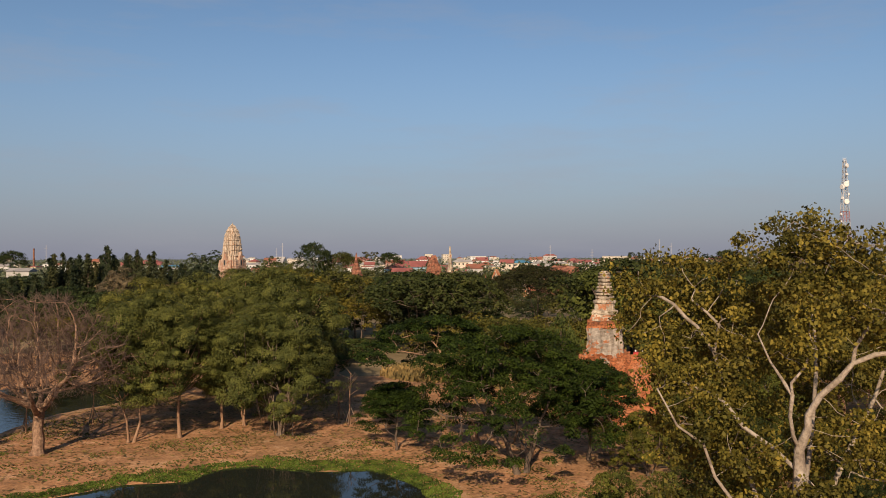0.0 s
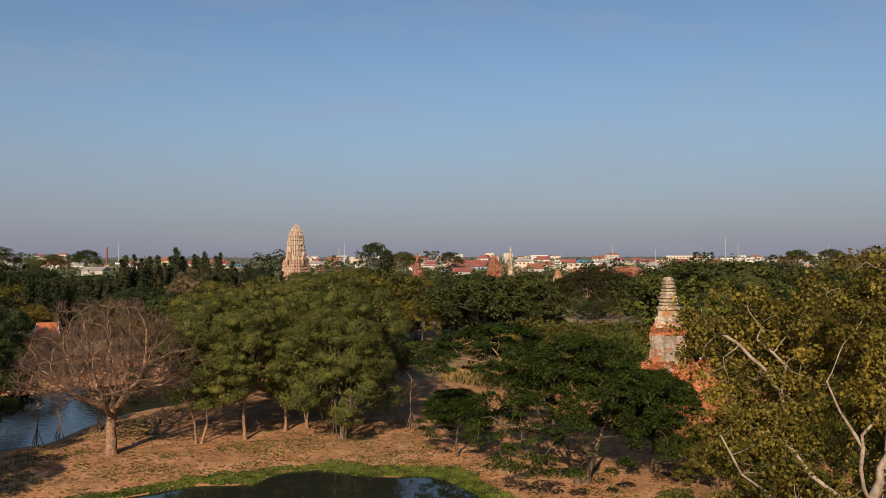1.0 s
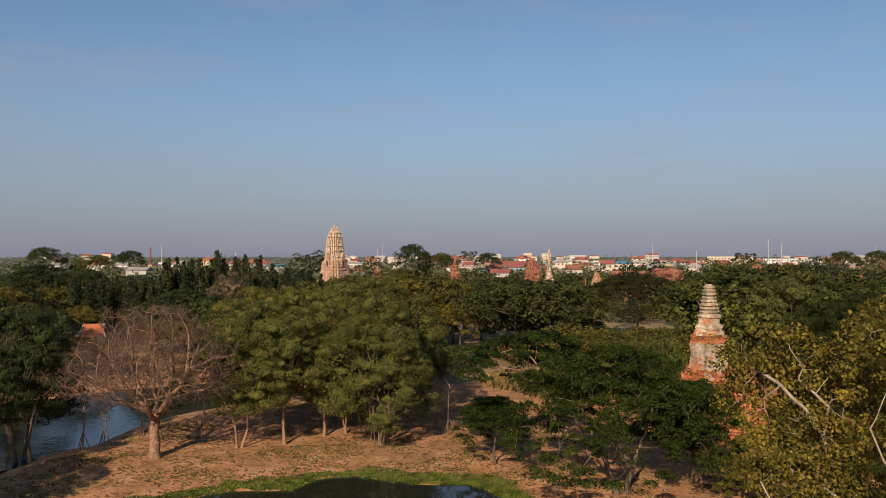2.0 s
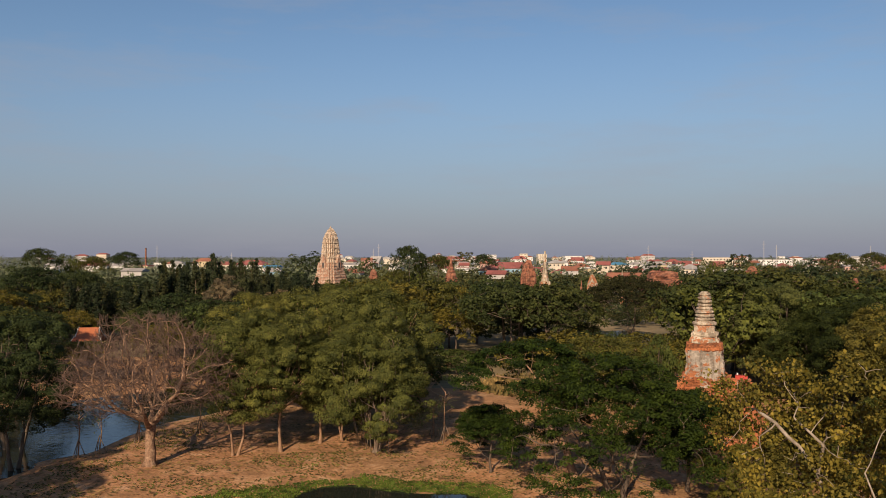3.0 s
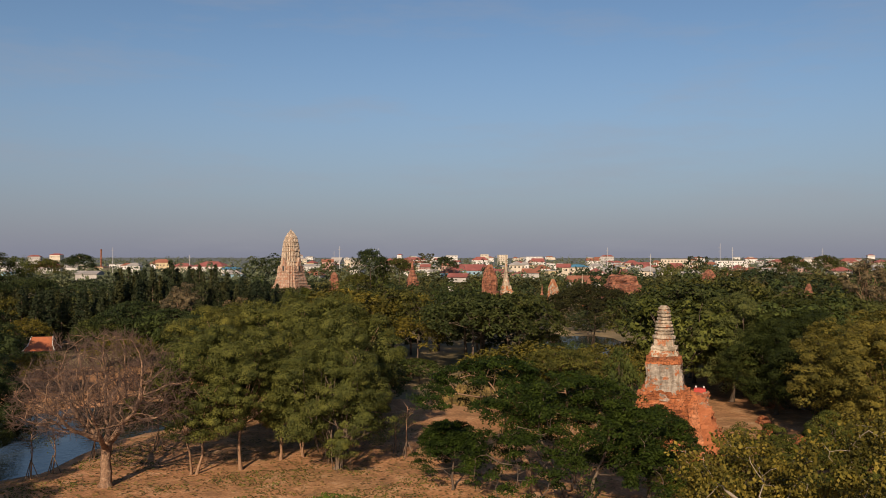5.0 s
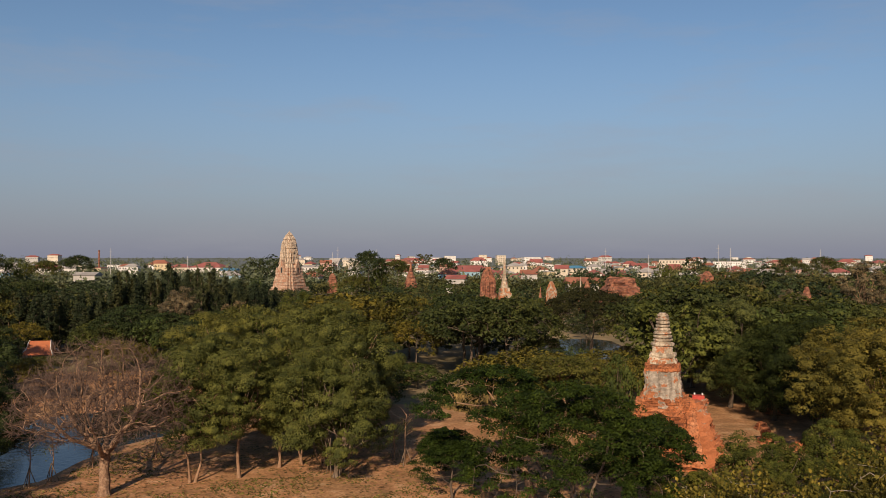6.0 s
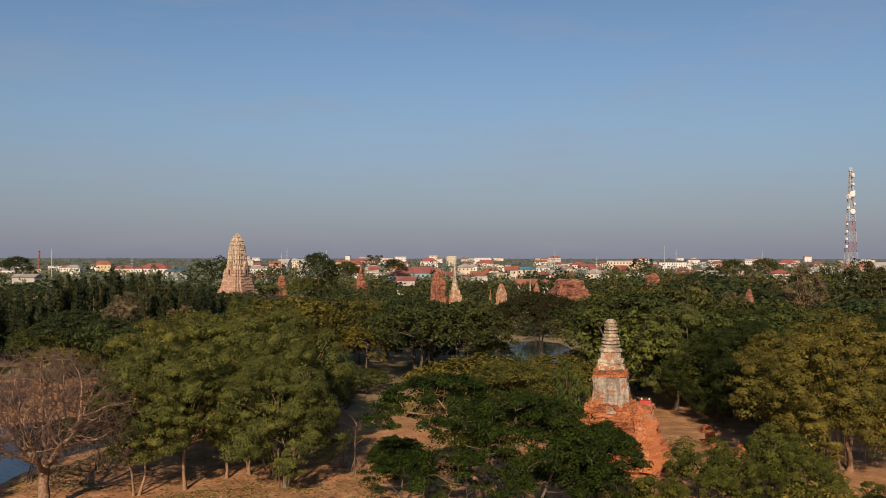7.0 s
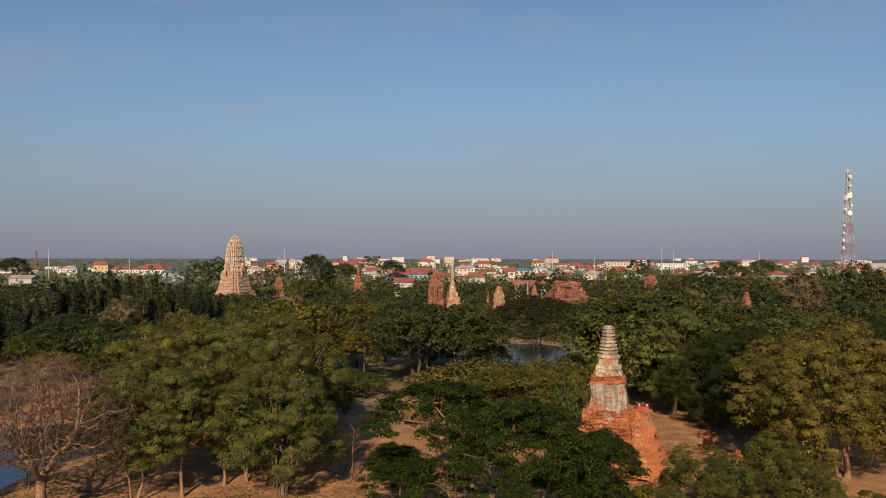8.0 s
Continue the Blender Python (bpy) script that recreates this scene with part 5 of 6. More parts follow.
def bulb_stupa(name, label, x, y, h, w, material, kind="bulb", turn=20.0, z=0.0, seed=1):
    """A small ruined tower: bulb-shaped cob, ringed spire on a bell, or stump."""
    ob = tagged(thing(name, x, y, z), label, "temple", "ruins of the far temple")
    hw = w / 2
    if kind == "bulb":
        pr = [(0, 1.05), (0.12, 1.05), (0.13, 0.95), (0.3, 0.95), (0.31, 1.0), (0.45, 1.0), (0.46, 0.9), (0.6, 0.88), (0.72, 0.82), (0.73, 0.76), (0.83, 0.68), (0.84, 0.6), (0.93, 0.44), (1.0, 0.2)]
        rings = fine_rings([(h * a, hw * b) for a, b in pr], 0.3, 0.6) if h < 15 else [ribbed_ring(hw * (b + 0.03 * (i % 2)), h * a, 3, 0.16) for i, (a, b) in enumerate(pr)]
        part("body", stacked("body", rings, material, w * 0.08, seed), ob)
    elif kind == "spire":
        pr = [(0, 1.3), (0.15, 1.25), (0.16, 1.1), (0.28, 1.05), (0.29, 0.9), (0.38, 0.85), (0.39, 0.68), (0.47, 0.64)]
        part("base", stacked("base", fine_rings([(h * a, hw * b) for a, b in pr], 0.25, 0.6), WORN, w * 0.07, seed), ob)
        pr = [(0.46, 0.55), (0.5, 0.56), (0.56, 0.44), (0.6, 0.36), (0.61, 0.4), (0.63, 0.4), (0.64, 0.26), (0.68, 0.26), (0.75, 0.23), (0.9, 0.17), (1.0, 0.1)]
        part("spire", stacked("spire", [round_ring(hw * b, h * a) for a, b in pr], material, w * 0.01, seed), ob)
    elif kind == "ringed":
        pr = [(0, 1.05), (0.2, 1.0), (0.22, 0.85), (0.4, 0.8), (0.42, 0.9), (0.5, 0.88)]
        part("base", stacked("base", [square_ring(hw * b, 0.25, h * a) for a, b in pr], material, w * 0.04, seed), ob)
        pr = [(0.48, 0.8), (0.55, 0.78), (0.65, 0.6), (0.68, 0.42), (0.74, 0.42), (0.76, 0.3), (0.85, 0.2), (1.0, 0.06)]
        part("bell", stacked("bell", [round_ring(hw * b, h * a) for a, b in pr], material, w * 0.03, seed), ob)
    else:
        pr = [(0, 1.1), (0.35, 1.0), (0.36, 0.85), (0.7, 0.9), (0.72, 0.98), (0.8, 0.9), (1.0, 0.55)]
        part("body", stacked("body", fine_rings([(h * a, hw * b) for a, b in pr], 0.25, 0.7), material, w * 0.12, seed), ob)
    ob.rotation_euler[2] = radians(turn)
    return ob


bulb_stupa("stupa", "small red brick bulb-shaped stupa among trees", -94.9, 470.0, 11.3, 5.16, BRICK_FAR, "bulb", 30, seed=2)
bulb_stupa("stupa", "ringed brick bell stupa before the town", -38.4, 365.0, 19.1, 6.02, BRICK_FAR, "ringed", 10, seed=3)
bulb_stupa("prang", "tall ruined red brick corn-cob tower", -3.3, 300.0, 17.8, 5.7, BRICK_FAR, "bulb", 24, seed=4)
bulb_stupa("stupa", "slender pale spire on a stepped brick base", 2.7, 305.0, 21.1, 5.24, WHITE_STUPA, "spire", 15, seed=5)
bulb_stupa("stupa", "broken pale brick stump", 19.1, 292.0, 12.8, 3.61, WORN, "bulb", 40, seed=6)
bulb_stupa("stupa", "thin grey spire at the far temple", 31.1, 310.0, 14.2, 1.92, WHITE_STUPA, "spire", 0, seed=7)
bulb_stupa("stupa", "small brick bulb stupa beside a spire", 33.6, 310.0, 12.7, 2.77, BRICK_FAR, "bulb", 0, seed=8)
bulb_stupa("stupa", "small pointed brick stub at the far temple", 15.9, 305.0, 10.6, 1.89, BRICK_FAR, "ringed", 0, seed=9)
bulb_stupa("stupa", "brick stupa with rounded top behind trees", 98.8, 395.0, 14.4, 6.78, BRICK_FAR, "bulb", 20, seed=10)
bulb_stupa("stupa", "dull brick stump in the trees", 82.2, 225.0, 13.7, 2.78, BRICK_FAR, "bulb", 20, seed=11)


def great_ruin(x, y):
    """The collapsed main tower: a broad broken brick mound with a block on top."""
    ob = tagged(thing("ruined_tower", x, y), "collapsed broad red brick temple tower", "temple", "ruins of the far temple")
    rings = fine_rings(((0, 8.2), (6.8, 7.6), (7.2, 7.0), (9.4, 6.2), (9.8, 5.4)), 0.2, 0.8)
    part("base", stacked("base", rings, BRICK_FAR, 1.4, 21), ob)
    rings = fine_rings(((9.3, 5.2), (11.6, 4.9), (12.8, 4.2), (13.4, 2.4)), 0.2, 0.8)
    part("core", stacked("core", rings, BRICK_FAR, 1.2, 22), ob)
    ob.rotation_euler[2] = radians(12)


great_ruin(47.8, 325.0)


# ---- houses of the town ----
def house(x, y, w, d, h, wall, roof, style="hip", turn=0.0, label="", rise=0.35, floors=2):
    ob = tagged(thing("house", x, y), label, "house", "houses of the town")
    a, b = w / 2, d / 2
    part("wall", mesh_from("wall", [(sx * a, sy * b, z) for z in (0, h) for sx, sy in ((-1, -1), (1, -1), (1, 1), (-1, 1))], [(0, 1, 5, 4), (1, 2, 6, 5), (2, 3, 7, 6), (3, 0, 4, 7), (4, 5, 6, 7)], wall), ob)
    e = 0.7
    A, B, top = a + e, b + e, h + min(w, d) * rise
    lo = h - 0.05
    if style == "flat":
        v = [(sx * (a + 0.2), sy * (b + 0.2), z) for z in (h + 0.02, h + 0.7) for sx, sy in ((-1, -1), (1, -1), (1, 1), (-1, 1))]
        f = [(0, 1, 5, 4), (1, 2, 6, 5), (2, 3, 7, 6), (3, 0, 4, 7), (4, 5, 6, 7), (3, 2, 1, 0)]
    else:
        run = max(A - (B if style == "hip" else 0.0), 0.2)
        if style == "gable":
            run = A
        v = [(-A, -B, lo), (A, -B, lo), (A, B, lo), (-A, B, lo), (-run, 0, top), (run, 0, top), (-A, -B, lo + 0.18), (A, -B, lo + 0.18), (A, B, lo + 0.18), (-A, B, lo + 0.18)]
        f = [(3, 2, 1, 0), (0, 1, 7, 6), (1, 2, 8, 7), (2, 3, 9, 8), (3, 0, 6, 9), (6, 7, 5, 4), (8, 9, 4, 5), (7, 8, 5), (9, 6, 4)]
    part("roof", mesh_from("roof", v, f, roof), ob)
    n = max(2, int(w / 3.2))
    wm = mesh_from("window", [(sx * 0.6, sy * 0.05, sz * 0.7) for sz in (-1, 1) for sx, sy in ((-1, -1), (1, -1), (1, 1), (-1, 1))], [(0, 1, 5, 4), (1, 2, 6, 5), (3, 0, 4, 7), (4, 5, 6, 7)], GLASS_DARK)
    for k in range(floors):
        for i in range(n):
            part("window", wm, ob).location = (-a + w * (i + 0.5) / n, -b - 0.03, (k + 0.55) * h / floors)
    ob.rotation_euler[2] = radians(turn)
    return ob


R, O, G, B = ROOF_RED, ROOF_ORANGE, ROOF_GREY, ROOF_BLUE
WW_, WC, WG = WALL_WHITE, WALL_CREAM, WALL_GREY
for row in [
    (-289, 620, 19.6, 12, 14.2, WW_, G, "flat", -8, "long white building with flat roof", 0, 2),
    (-268, 640, 17.6, 11, 14.4, WW_, O, "hip", 5, "white house with orange hip roof", 0.35, 2),
    (-235, 600, 14.0, 8, 12.9, WC, R, "hip", 5, "cream house with red roof", 0.3, 2),
    (-213, 600, 24.7, 15, 12.9, WW_, R, "hip", -8, "white school block with red roof", 0.25, 2),
    (-192, 580, 12.0, 8, 10.9, WW_, B, "gable", -4, "low white shed with blue roof", 0.2, 1),
    (-330, 620, 9.4, 8, 10.8, WW_, G, "flat", 5, "white building with flat roof", 0, 2),
    (-215, 420, 11.5, 8, 11.5, WG, G, "gable", 0, "grey low hall with metal roof", 0.2, 1),
    (-142, 620, 12.8, 8, 13.0, WW_, G, "gable", 5, "white hall with grey metal roof", 0.2, 2),
    (-119, 600, 8.2, 8, 16.2, WW_, G, "gable", -14, "white hall with gabled roof", 0.5, 2),
    (-141, 760, 8.4, 8, 17.3, WC, G, "flat", 5, "cream block with flat roof", 0, 3),
    (-75, 620, 25.5, 15, 15.9, WC, O, "hip", -14, "cream house with orange roof", 0.25, 2),
    (-78, 760, 23.5, 14, 17.3, WW_, R, "hip", 15, "white house with red hip roof", 0.25, 2),
    (-50, 560, 12.3, 8, 13.6, WC, G, "hip", 0, "cream house with pale grey hip roof", 0.3, 2),
    (-37, 545, 13.1, 8, 14.2, WC, G, "hip", -4, "cream house with pale grey hip roof", 0.3, 2),
    (-16, 480, 30.7, 16, 12.7, WALL_BLUE, R, "hip", 5, "long pale blue school with red roof", 0.22, 2),
    (-21, 430, 9.5, 8, 9.7, WG, R, "gable", -8, "low shed with dark red roof", 0.25, 1),
    (-66, 900, 14.8, 9, 19.3, WW_, G, "flat", -8, "white block with flat roof", 0, 3),
    (-63, 1100, 15.1, 9, 20.6, WW_, G, "flat", 9, "white block with flat roof", 0, 4),
    (-17, 760, 15.7, 9, 17.3, WW_, R, "hip", 0, "white house with steep red roof", 0.35, 2),
    (-20, 1150, 11.1, 8, 22.0, WC, G, "flat", 5, "cream concrete apartment block", 0, 5),
    (5, 1100, 12.1, 8, 21.3, WC, G, "flat", 15, "cream concrete apartment block", 0, 5),
    (10, 470, 9.0, 8, 16.2, WC, G, "hip", 5, "three-storey cream house with grey hip roof", 0.25, 3),
    (17, 440, 8.5, 8, 12.1, WG, O, "gable", 0, "low house with orange roof", 0.3, 1),
    (33, 700, 10.1, 8, 16.4, WW_, R, "gable", 0, "white house with red gable", 0.35, 2),
    (26, 500, 8.2, 8, 13.6, WW_, O, "hip", 9, "white house with orange hip roof", 0.3, 2),
    (30, 470, 6.5, 8, 12.6, WALL_YELLOW, G, "flat", 15, "pale yellow house with flat roof", 0, 2),
    (39, 560, 8.8, 8, 15.9, WW_, G, "flat", -8, "white shophouse with flat roof", 0, 3),
    (39, 500, 7.6, 8, 14.0, WC, R, "gable", -8, "cream shophouse with red roof", 0.3, 3),
    (49, 520, 12.5, 8, 14.0, WC, B, "hip", 9, "cream house with blue roof", 0.2, 3),
    (65, 560, 9.2, 8, 14.4, WW_, G, "hip", -8, "white house with grey roof", 0.25, 2),
    (41, 1000, 20.6, 12, 19.5, WW_, G, "flat", 15, "long white concrete block", 0, 3),
    (90, 800, 12.1, 8, 16.5, WW_, O, "gable", 5, "white house with orange gable", 0.3, 2),
    (108, 680, 11.7, 8, 15.2, WC, R, "hip", 0, "cream house with red hip roof", 0.3, 2),
    (95, 560, 10.8, 8, 15.1, WW_, R, "gable", 9, "white house with red roof", 0.25, 2),
    (77, 430, 9.5, 8, 13.6, WC, G, "hip", -14, "cream house with grey hip roof", 0.3, 2),
    (84, 430, 7.1, 8, 13.3, WW_, G, "hip", 9, "white house with grey hip roof", 0.3, 2),
    (95, 450, 6.2, 8, 14.9, WALL_YELLOW, R, "gable", 15, "yellow house with red gables", 0.45, 2),
    (135, 640, 21.1, 13, 18.3, WC, G, "flat", -14, "long cream building with flat roof", 0, 4),
    (171, 620, 24.3, 15, 17.6, WW_, G, "flat", -8, "long white building with flat roof", 0, 3),
    (119, 420, 5.2, 8, 15.5, WW_, R, "hip", 15, "white house with red hip roof", 0.35, 2),
    (44, 430, 16.5, 9, 7.4, WG, O, "gable", 5, "long low hall with orange tile roof", 0.35, 1),
    (208, 620, 21.3, 13, 16.8, WW_, R, "hip", -14, "long white house with red roof", 0.2, 2),
    (254, 700, 14.4, 9, 16.4, WC, O, "hip", -4, "cream house with orange roof", 0.25, 2),
    (295, 760, 11.5, 8, 16.3, WW_, G, "flat", 15, "white block with flat roof", 0, 2),
    (296, 720, 14.8, 9, 16.7, WC, R, "hip", -14, "cream house with red roof", 0.3, 2),
    (251, 560, 10.4, 8, 17.4, WC, R, "hip", 15, "cream house with red hip roof", 0.25, 2),
    (246, 520, 17.1, 10, 15.0, WW_, R, "hip", 15, "white house with broad red roof", 0.2, 2),
    (200, 420, 11.5, 8, 12.9, WW_, G, "flat", -4, "white long low building", 0, 2),
    (210, 400, 7.4, 8, 16.7, WW_, G, "gable", 0, "white house with gabled roof", 0.45, 2),
    (285, 500, 17.2, 10, 16.0, WW_, R, "hip", 5, "white house with red roof", 0.3, 2),
    (-316, 560, 19.2, 12, 12.8, WW_, R, "hip", 9, "white house with red roof", 0.3, 2),
    (-306, 500, 17.2, 10, 13.3, WW_, G, "gable", 0, "white hall with metal roof", 0.2, 2),
]:
    x, y, w, d, h = row[:5]
    true_h = min(h, 9.0 if row[11] < 3 else 4.0 * row[11])
    k = min((23.6 - true_h) / (23.6 - h), 2000 / y)
    house(x * k, y * k, w * k, min(d * k, 24), 23.6 - (23.6 - h) * k, *row[5:])



# smaller houses scattered behind
rng = np.random.default_rng(33)
TONES = {"white": WW_, "cream": WC, "grey": WG, "yellow": WALL_YELLOW, "blue": WALL_BLUE, "pink": WALL_PINK}
for i in range(170):
    y = 560 * (1700 / 560) ** rng.random()
    x = (rng.uniform(430, 1640) - 786) / 1456 * y if i % 10 else (rng.uniform(-150, 430) - 786) / 1456 * y
    w = rng.uniform(8, 16)
    h = rng.uniform(5.5, 9.5) + (5 if i % 9 == 0 else 0)
    style = ("hip", "gable", "flat", "hip")[rng.integers(0, 4)]
    tone = ("white", "cream", "white", "grey", "yellow", "white", "blue", "pink")[rng.integers(0, 8)]
    shade = ("red", "orange", "grey", "grey", "red")[rng.integers(0, 5)]
    house(x, y, w, rng.uniform(7, 11), h, TONES[tone], {"red": R, "orange": O, "grey": G}[shade], style, rng.uniform(-25, 25), f"distant {tone} town house with {shade} {'flat' if style == 'flat' else 'pitched'} roof", 0.32, 2)


for i in range(44):
    y = 1700 * (3600 / 1700) ** rng.random()
    x = (rng.uniform(430 if i % 4 else -150, 1640) - 786) / 1456 * y
    tone = ("white", "cream", "white", "grey")[rng.integers(0, 4)]
    house(x, y, rng.uniform(16, 34), 14, rng.uniform(8, 12) + (8 if i % 8 == 0 else 0), TONES[tone], (R, O, G, G)[i % 4], "flat" if i % 4 > 2 else "hip", rng.uniform(-20, 20), f"tiny far {tone} block near the horizon", 0.25, 2)


# ---- radio mast ----
def mast(x, y, h):
    ob = tagged(thing("radio_mast", x, y), "red and white lattice radio mast with dishes", "mast")
    secs = 12
    for i in range(secs):
        z0, z1 = h * i / secs, h * (i + 1) / secs
        w0, w1 = 2.9 * (1 - i / secs) ** 1.1 + 0.7, 2.9 * (1 - (i + 1) / secs) ** 1.1 + 0.7
        cs = ((-1, -1), (1, -1), (1, 1), (-1, 1))
        steel = STEEL_RED if i in (0, 2, 4, 6) else STEEL_GREY
        for k in range(4):
            (ax, ay), (bx, by) = cs[k], cs[(k + 1) % 4]
            for kind, p, q, r in (("leg", (ax * w0, ay * w0, z0), (ax * w1, ay * w1, z1), 0.155), ("brace", (ax * w0, ay * w0, z0), (bx * w1, by * w1, z1), 0.09),
                                  ("brace", (bx * w0, by * w0, z0), (ax * w1, ay * w1, z1), 0.09), ("rung", (ax * w1, ay * w1, z1), (bx * w1, by * w1, z1), 0.09)):
                part(kind, tubes(kind, [([p, q], [r, r])], steel, 4), ob)
    for z, a, r in ((0.80, 0, 1.7), (0.78, 70, 1.6), (0.66, 0, 1.6), (0.69, 60, 0.9), (0.82, -60, 0.9), (0.95, -40, 1.4), (0.38, 80, 1.1), (0.44, 80, 0.9), (0.5, 80, 0.9), (0.56, 80, 0.8), (0.88, -20, 0.8), (0.72, -60, 0.9)):
        rr = 2.9 * (1 - z) ** 1.1 + 1.0
        me = stacked("dish", [round_ring(r, 0, 14), round_ring(r, 0.7, 14), round_ring(r * 0.8, 0.95, 14)], STEEL_WHITE)
        dish = part("dish", me, ob, "white drum dish")
        dish.matrix_basis = Matrix.Rotation(radians(-a), 4, "Z") @ Matrix.Translation((0, -rr, h * z)) @ Matrix.Rotation(radians(90), 4, "X")
    for k in range(5):
        part("aerial", tubes("aerial", [([((k - 2) * 0.45, 0, h - 1), ((k - 2) * 0.45, 0, h + 1.2)], [0.09, 0.06])], STEEL_WHITE, 5), ob)


mast(239.6, 490.0, 74.1)


def chimney(x, y, h):
    ob = tagged(thing("chimney", x, y), "slim brown factory chimney beyond the trees", "chimney")
    part("shaft", stacked("shaft", [round_ring(1.1, 0), round_ring(1.0, h * 0.4), round_ring(0.85, h * 0.9), round_ring(0.95, h * 0.92), round_ring(0.9, h)], BRICK_FAR), ob)


chimney(-447.5, 900.0, 27)


def aerial_mast(x, y, h):
    ob = tagged(thing("aerial_mast", x, y), "thin grey aerial mast over the roofs", "mast", "aerial masts")
    part("pole", tubes("pole", [([(0, 0, 0), (0, 0, h)], [0.24, 0.14])], STEEL_GREY, 6), ob)
    for z in (0.8, 0.9):
        part("bracket", tubes("bracket", [([(-1.3, 0, h * z), (1.3, 0, h * z)], [0.08, 0.08])], STEEL_GREY, 4), ob)


for x, y, h in ((-124.8, 640.0, 28), (-129.2, 640.0, 24), (-308.6, 640.0, 27), (168.4, 640.0, 30), (177.6, 640.0, 27), (108.8, 600.0, 22), (104.4, 800.0, 28), (-132.3, 900.0, 28), (290.2, 760.0, 27), (-215.0, 560.0, 21)):
    aerial_mast(x, y, h)



# ---- ground cover ----
def blades(name, label, count, area, test, size, tall, leaf, seed, category="grass", lie=0.0):
    """Loose tufts or litter over an area (x0, x1, y0, y1), where test allows."""
    r = np.random.default_rng(seed)
    pts = []
    x0, x1, y0, y1 = area
    while len(pts) < count:
        x, y = r.uniform(x0, x1), r.uniform(y0, y1)
        if test(x, y, r.random()):
            pts.append((x, y, ground_z(x, y)))
    p = np.array(pts)
    n = len(p)
    a = r.uniform(0, 6.28, n)
    s = size * r.uniform(0.6, 1.4, n)
    side = np.stack([np.cos(a), np.sin(a), np.zeros(n)], 1) * s[:, None] * 0.5
    t = r.uniform(0, 6.28, n)
    up = np.stack([np.cos(t) * (0.35 + lie), np.sin(t) * (0.35 + lie), np.ones(n) * (1 - lie)], 1) * (tall * r.uniform(0.5, 1.4, n))[:, None]
    lift = np.array([0, 0, 0.02 + 0.04 * lie])
    v = np.stack([p - side + lift, p + side + lift, p + side * 0.5 + up + lift, p - side * 0.4 + up + lift], 1).reshape(-1, 3)
    return tagged(new(name, quads_mesh(name, v, leaf)), label, category, kind="stuff")


def near_shore(x, y, q):
    w = max(depth_in(POND, x, y), -20)
    lim = 1.8 + 1.8 * noise.noise((x * 0.1, y * 0.1, 2)) + (1.4 if -16 < x < -2 else 0)
    return -lim < w + 0.9 * noise.noise((x * 0.5, y * 0.5, 31)) < 0.1 and q < 1 - max(0.0, (-w - lim * 0.5) / lim)


def dry_land(x, y, q):
    return wet(x, y) < -1.5 and noise.noise((x * 0.3, y * 0.3, 7)) > -0.25 + 0.5 * (q - 0.6)


def grassy(x, y, q):
    return -11 < wet(x, y) < -2 and noise.noise((x * 0.16, y * 0.2, 17)) > 0.05


blades("reeds", "low green water weeds along the pond shore", 17000, (-42, 6, 52, 80), near_shore, 0.15, 0.09, LEAF_REED, 1, "reeds")
blades("dry_grass", "dry straw and fallen leaves on the earth", 16000, (-62, 34, 56, 104), dry_land, 0.3, 0.2, LEAF_STRAW, 2, "grass", 0.75)
blades("grass", "thin green grass tufts on dry earth", 4500, (-55, 30, 56, 104), grassy, 0.2, 0.12, LEAF_FIG, 3, "grass", 0.3)
blades("tall_grass", "tall dry grass in a clearing", 3500, (-10, 22, 104, 140), lambda x, y, q: math.hypot(x - 0.5, y - 124) < 10 or math.hypot(x - 13, y - 112) < 7, 0.4, 0.8, LEAF_STRAW, 4, "grass")


# ---- small things ----
def sapling(x, y, seed, h=5.2, first=None):
    """A young bare tree held up by three slanting props."""
    rng = np.random.default_rng(seed)
    ob = tagged(thing("sapling", x, y, ground_z(x, y)), "young bare tree held by three wooden props", "tree", "staked saplings")
    lines = [bent(rng, (0, 0, -0.1), (0.1, 0, h), 0.09, 0.03, 6, 0.02)]
    for k in range(9):
        z = h * rng.uniform(0.55, 0.98)
        a = rng.uniform(0, 6.28)
        ln = rng.uniform(0.6, 1.6)
        lines.append(bent(rng, (0.06, 0, z), (math.cos(a) * ln, math.sin(a) * ln, z + ln * 0.6), 0.03, 0.012, 3, 0.08))
    part("trunk", tubes("trunk", lines[:1], BARK_RED, 6), ob)
    for ln in lines[1:]:
        part("branch", tubes("branch", [ln], BARK_RED, 4), ob)
    for k in range(3):
        a = 2.1 * k + 0.3
        part("prop", tubes("prop", [([(math.cos(a) * 0.8, math.sin(a) * 0.8, -0.1), (0.03, 0, 1.9)], [0.045, 0.04])], BARK, 5), ob, "slanting wooden prop")
    v = leaves(rng, rng.normal(0, 0.55, (120, 3)) * np.array([1, 1, 0.8]) + np.array([0, 0, h * 0.8]), np.tile([0, 0, 1.0], (120, 1)), 0.2, 0.5, 0.5)
    part("crown", tris_mesh("crown", v, LEAF_FIG), ob, "few green leaves")


for i, (x, y) in enumerate(((-9.7, 86.5), (-11.2, 89.0), (-44.2, 79.0), (-42.5, 84.0), (-37.4, 88.0), (-45.3, 77.0))):
    sapling(x, y, 100 + i, 5.4 if i == 0 else 4.4)


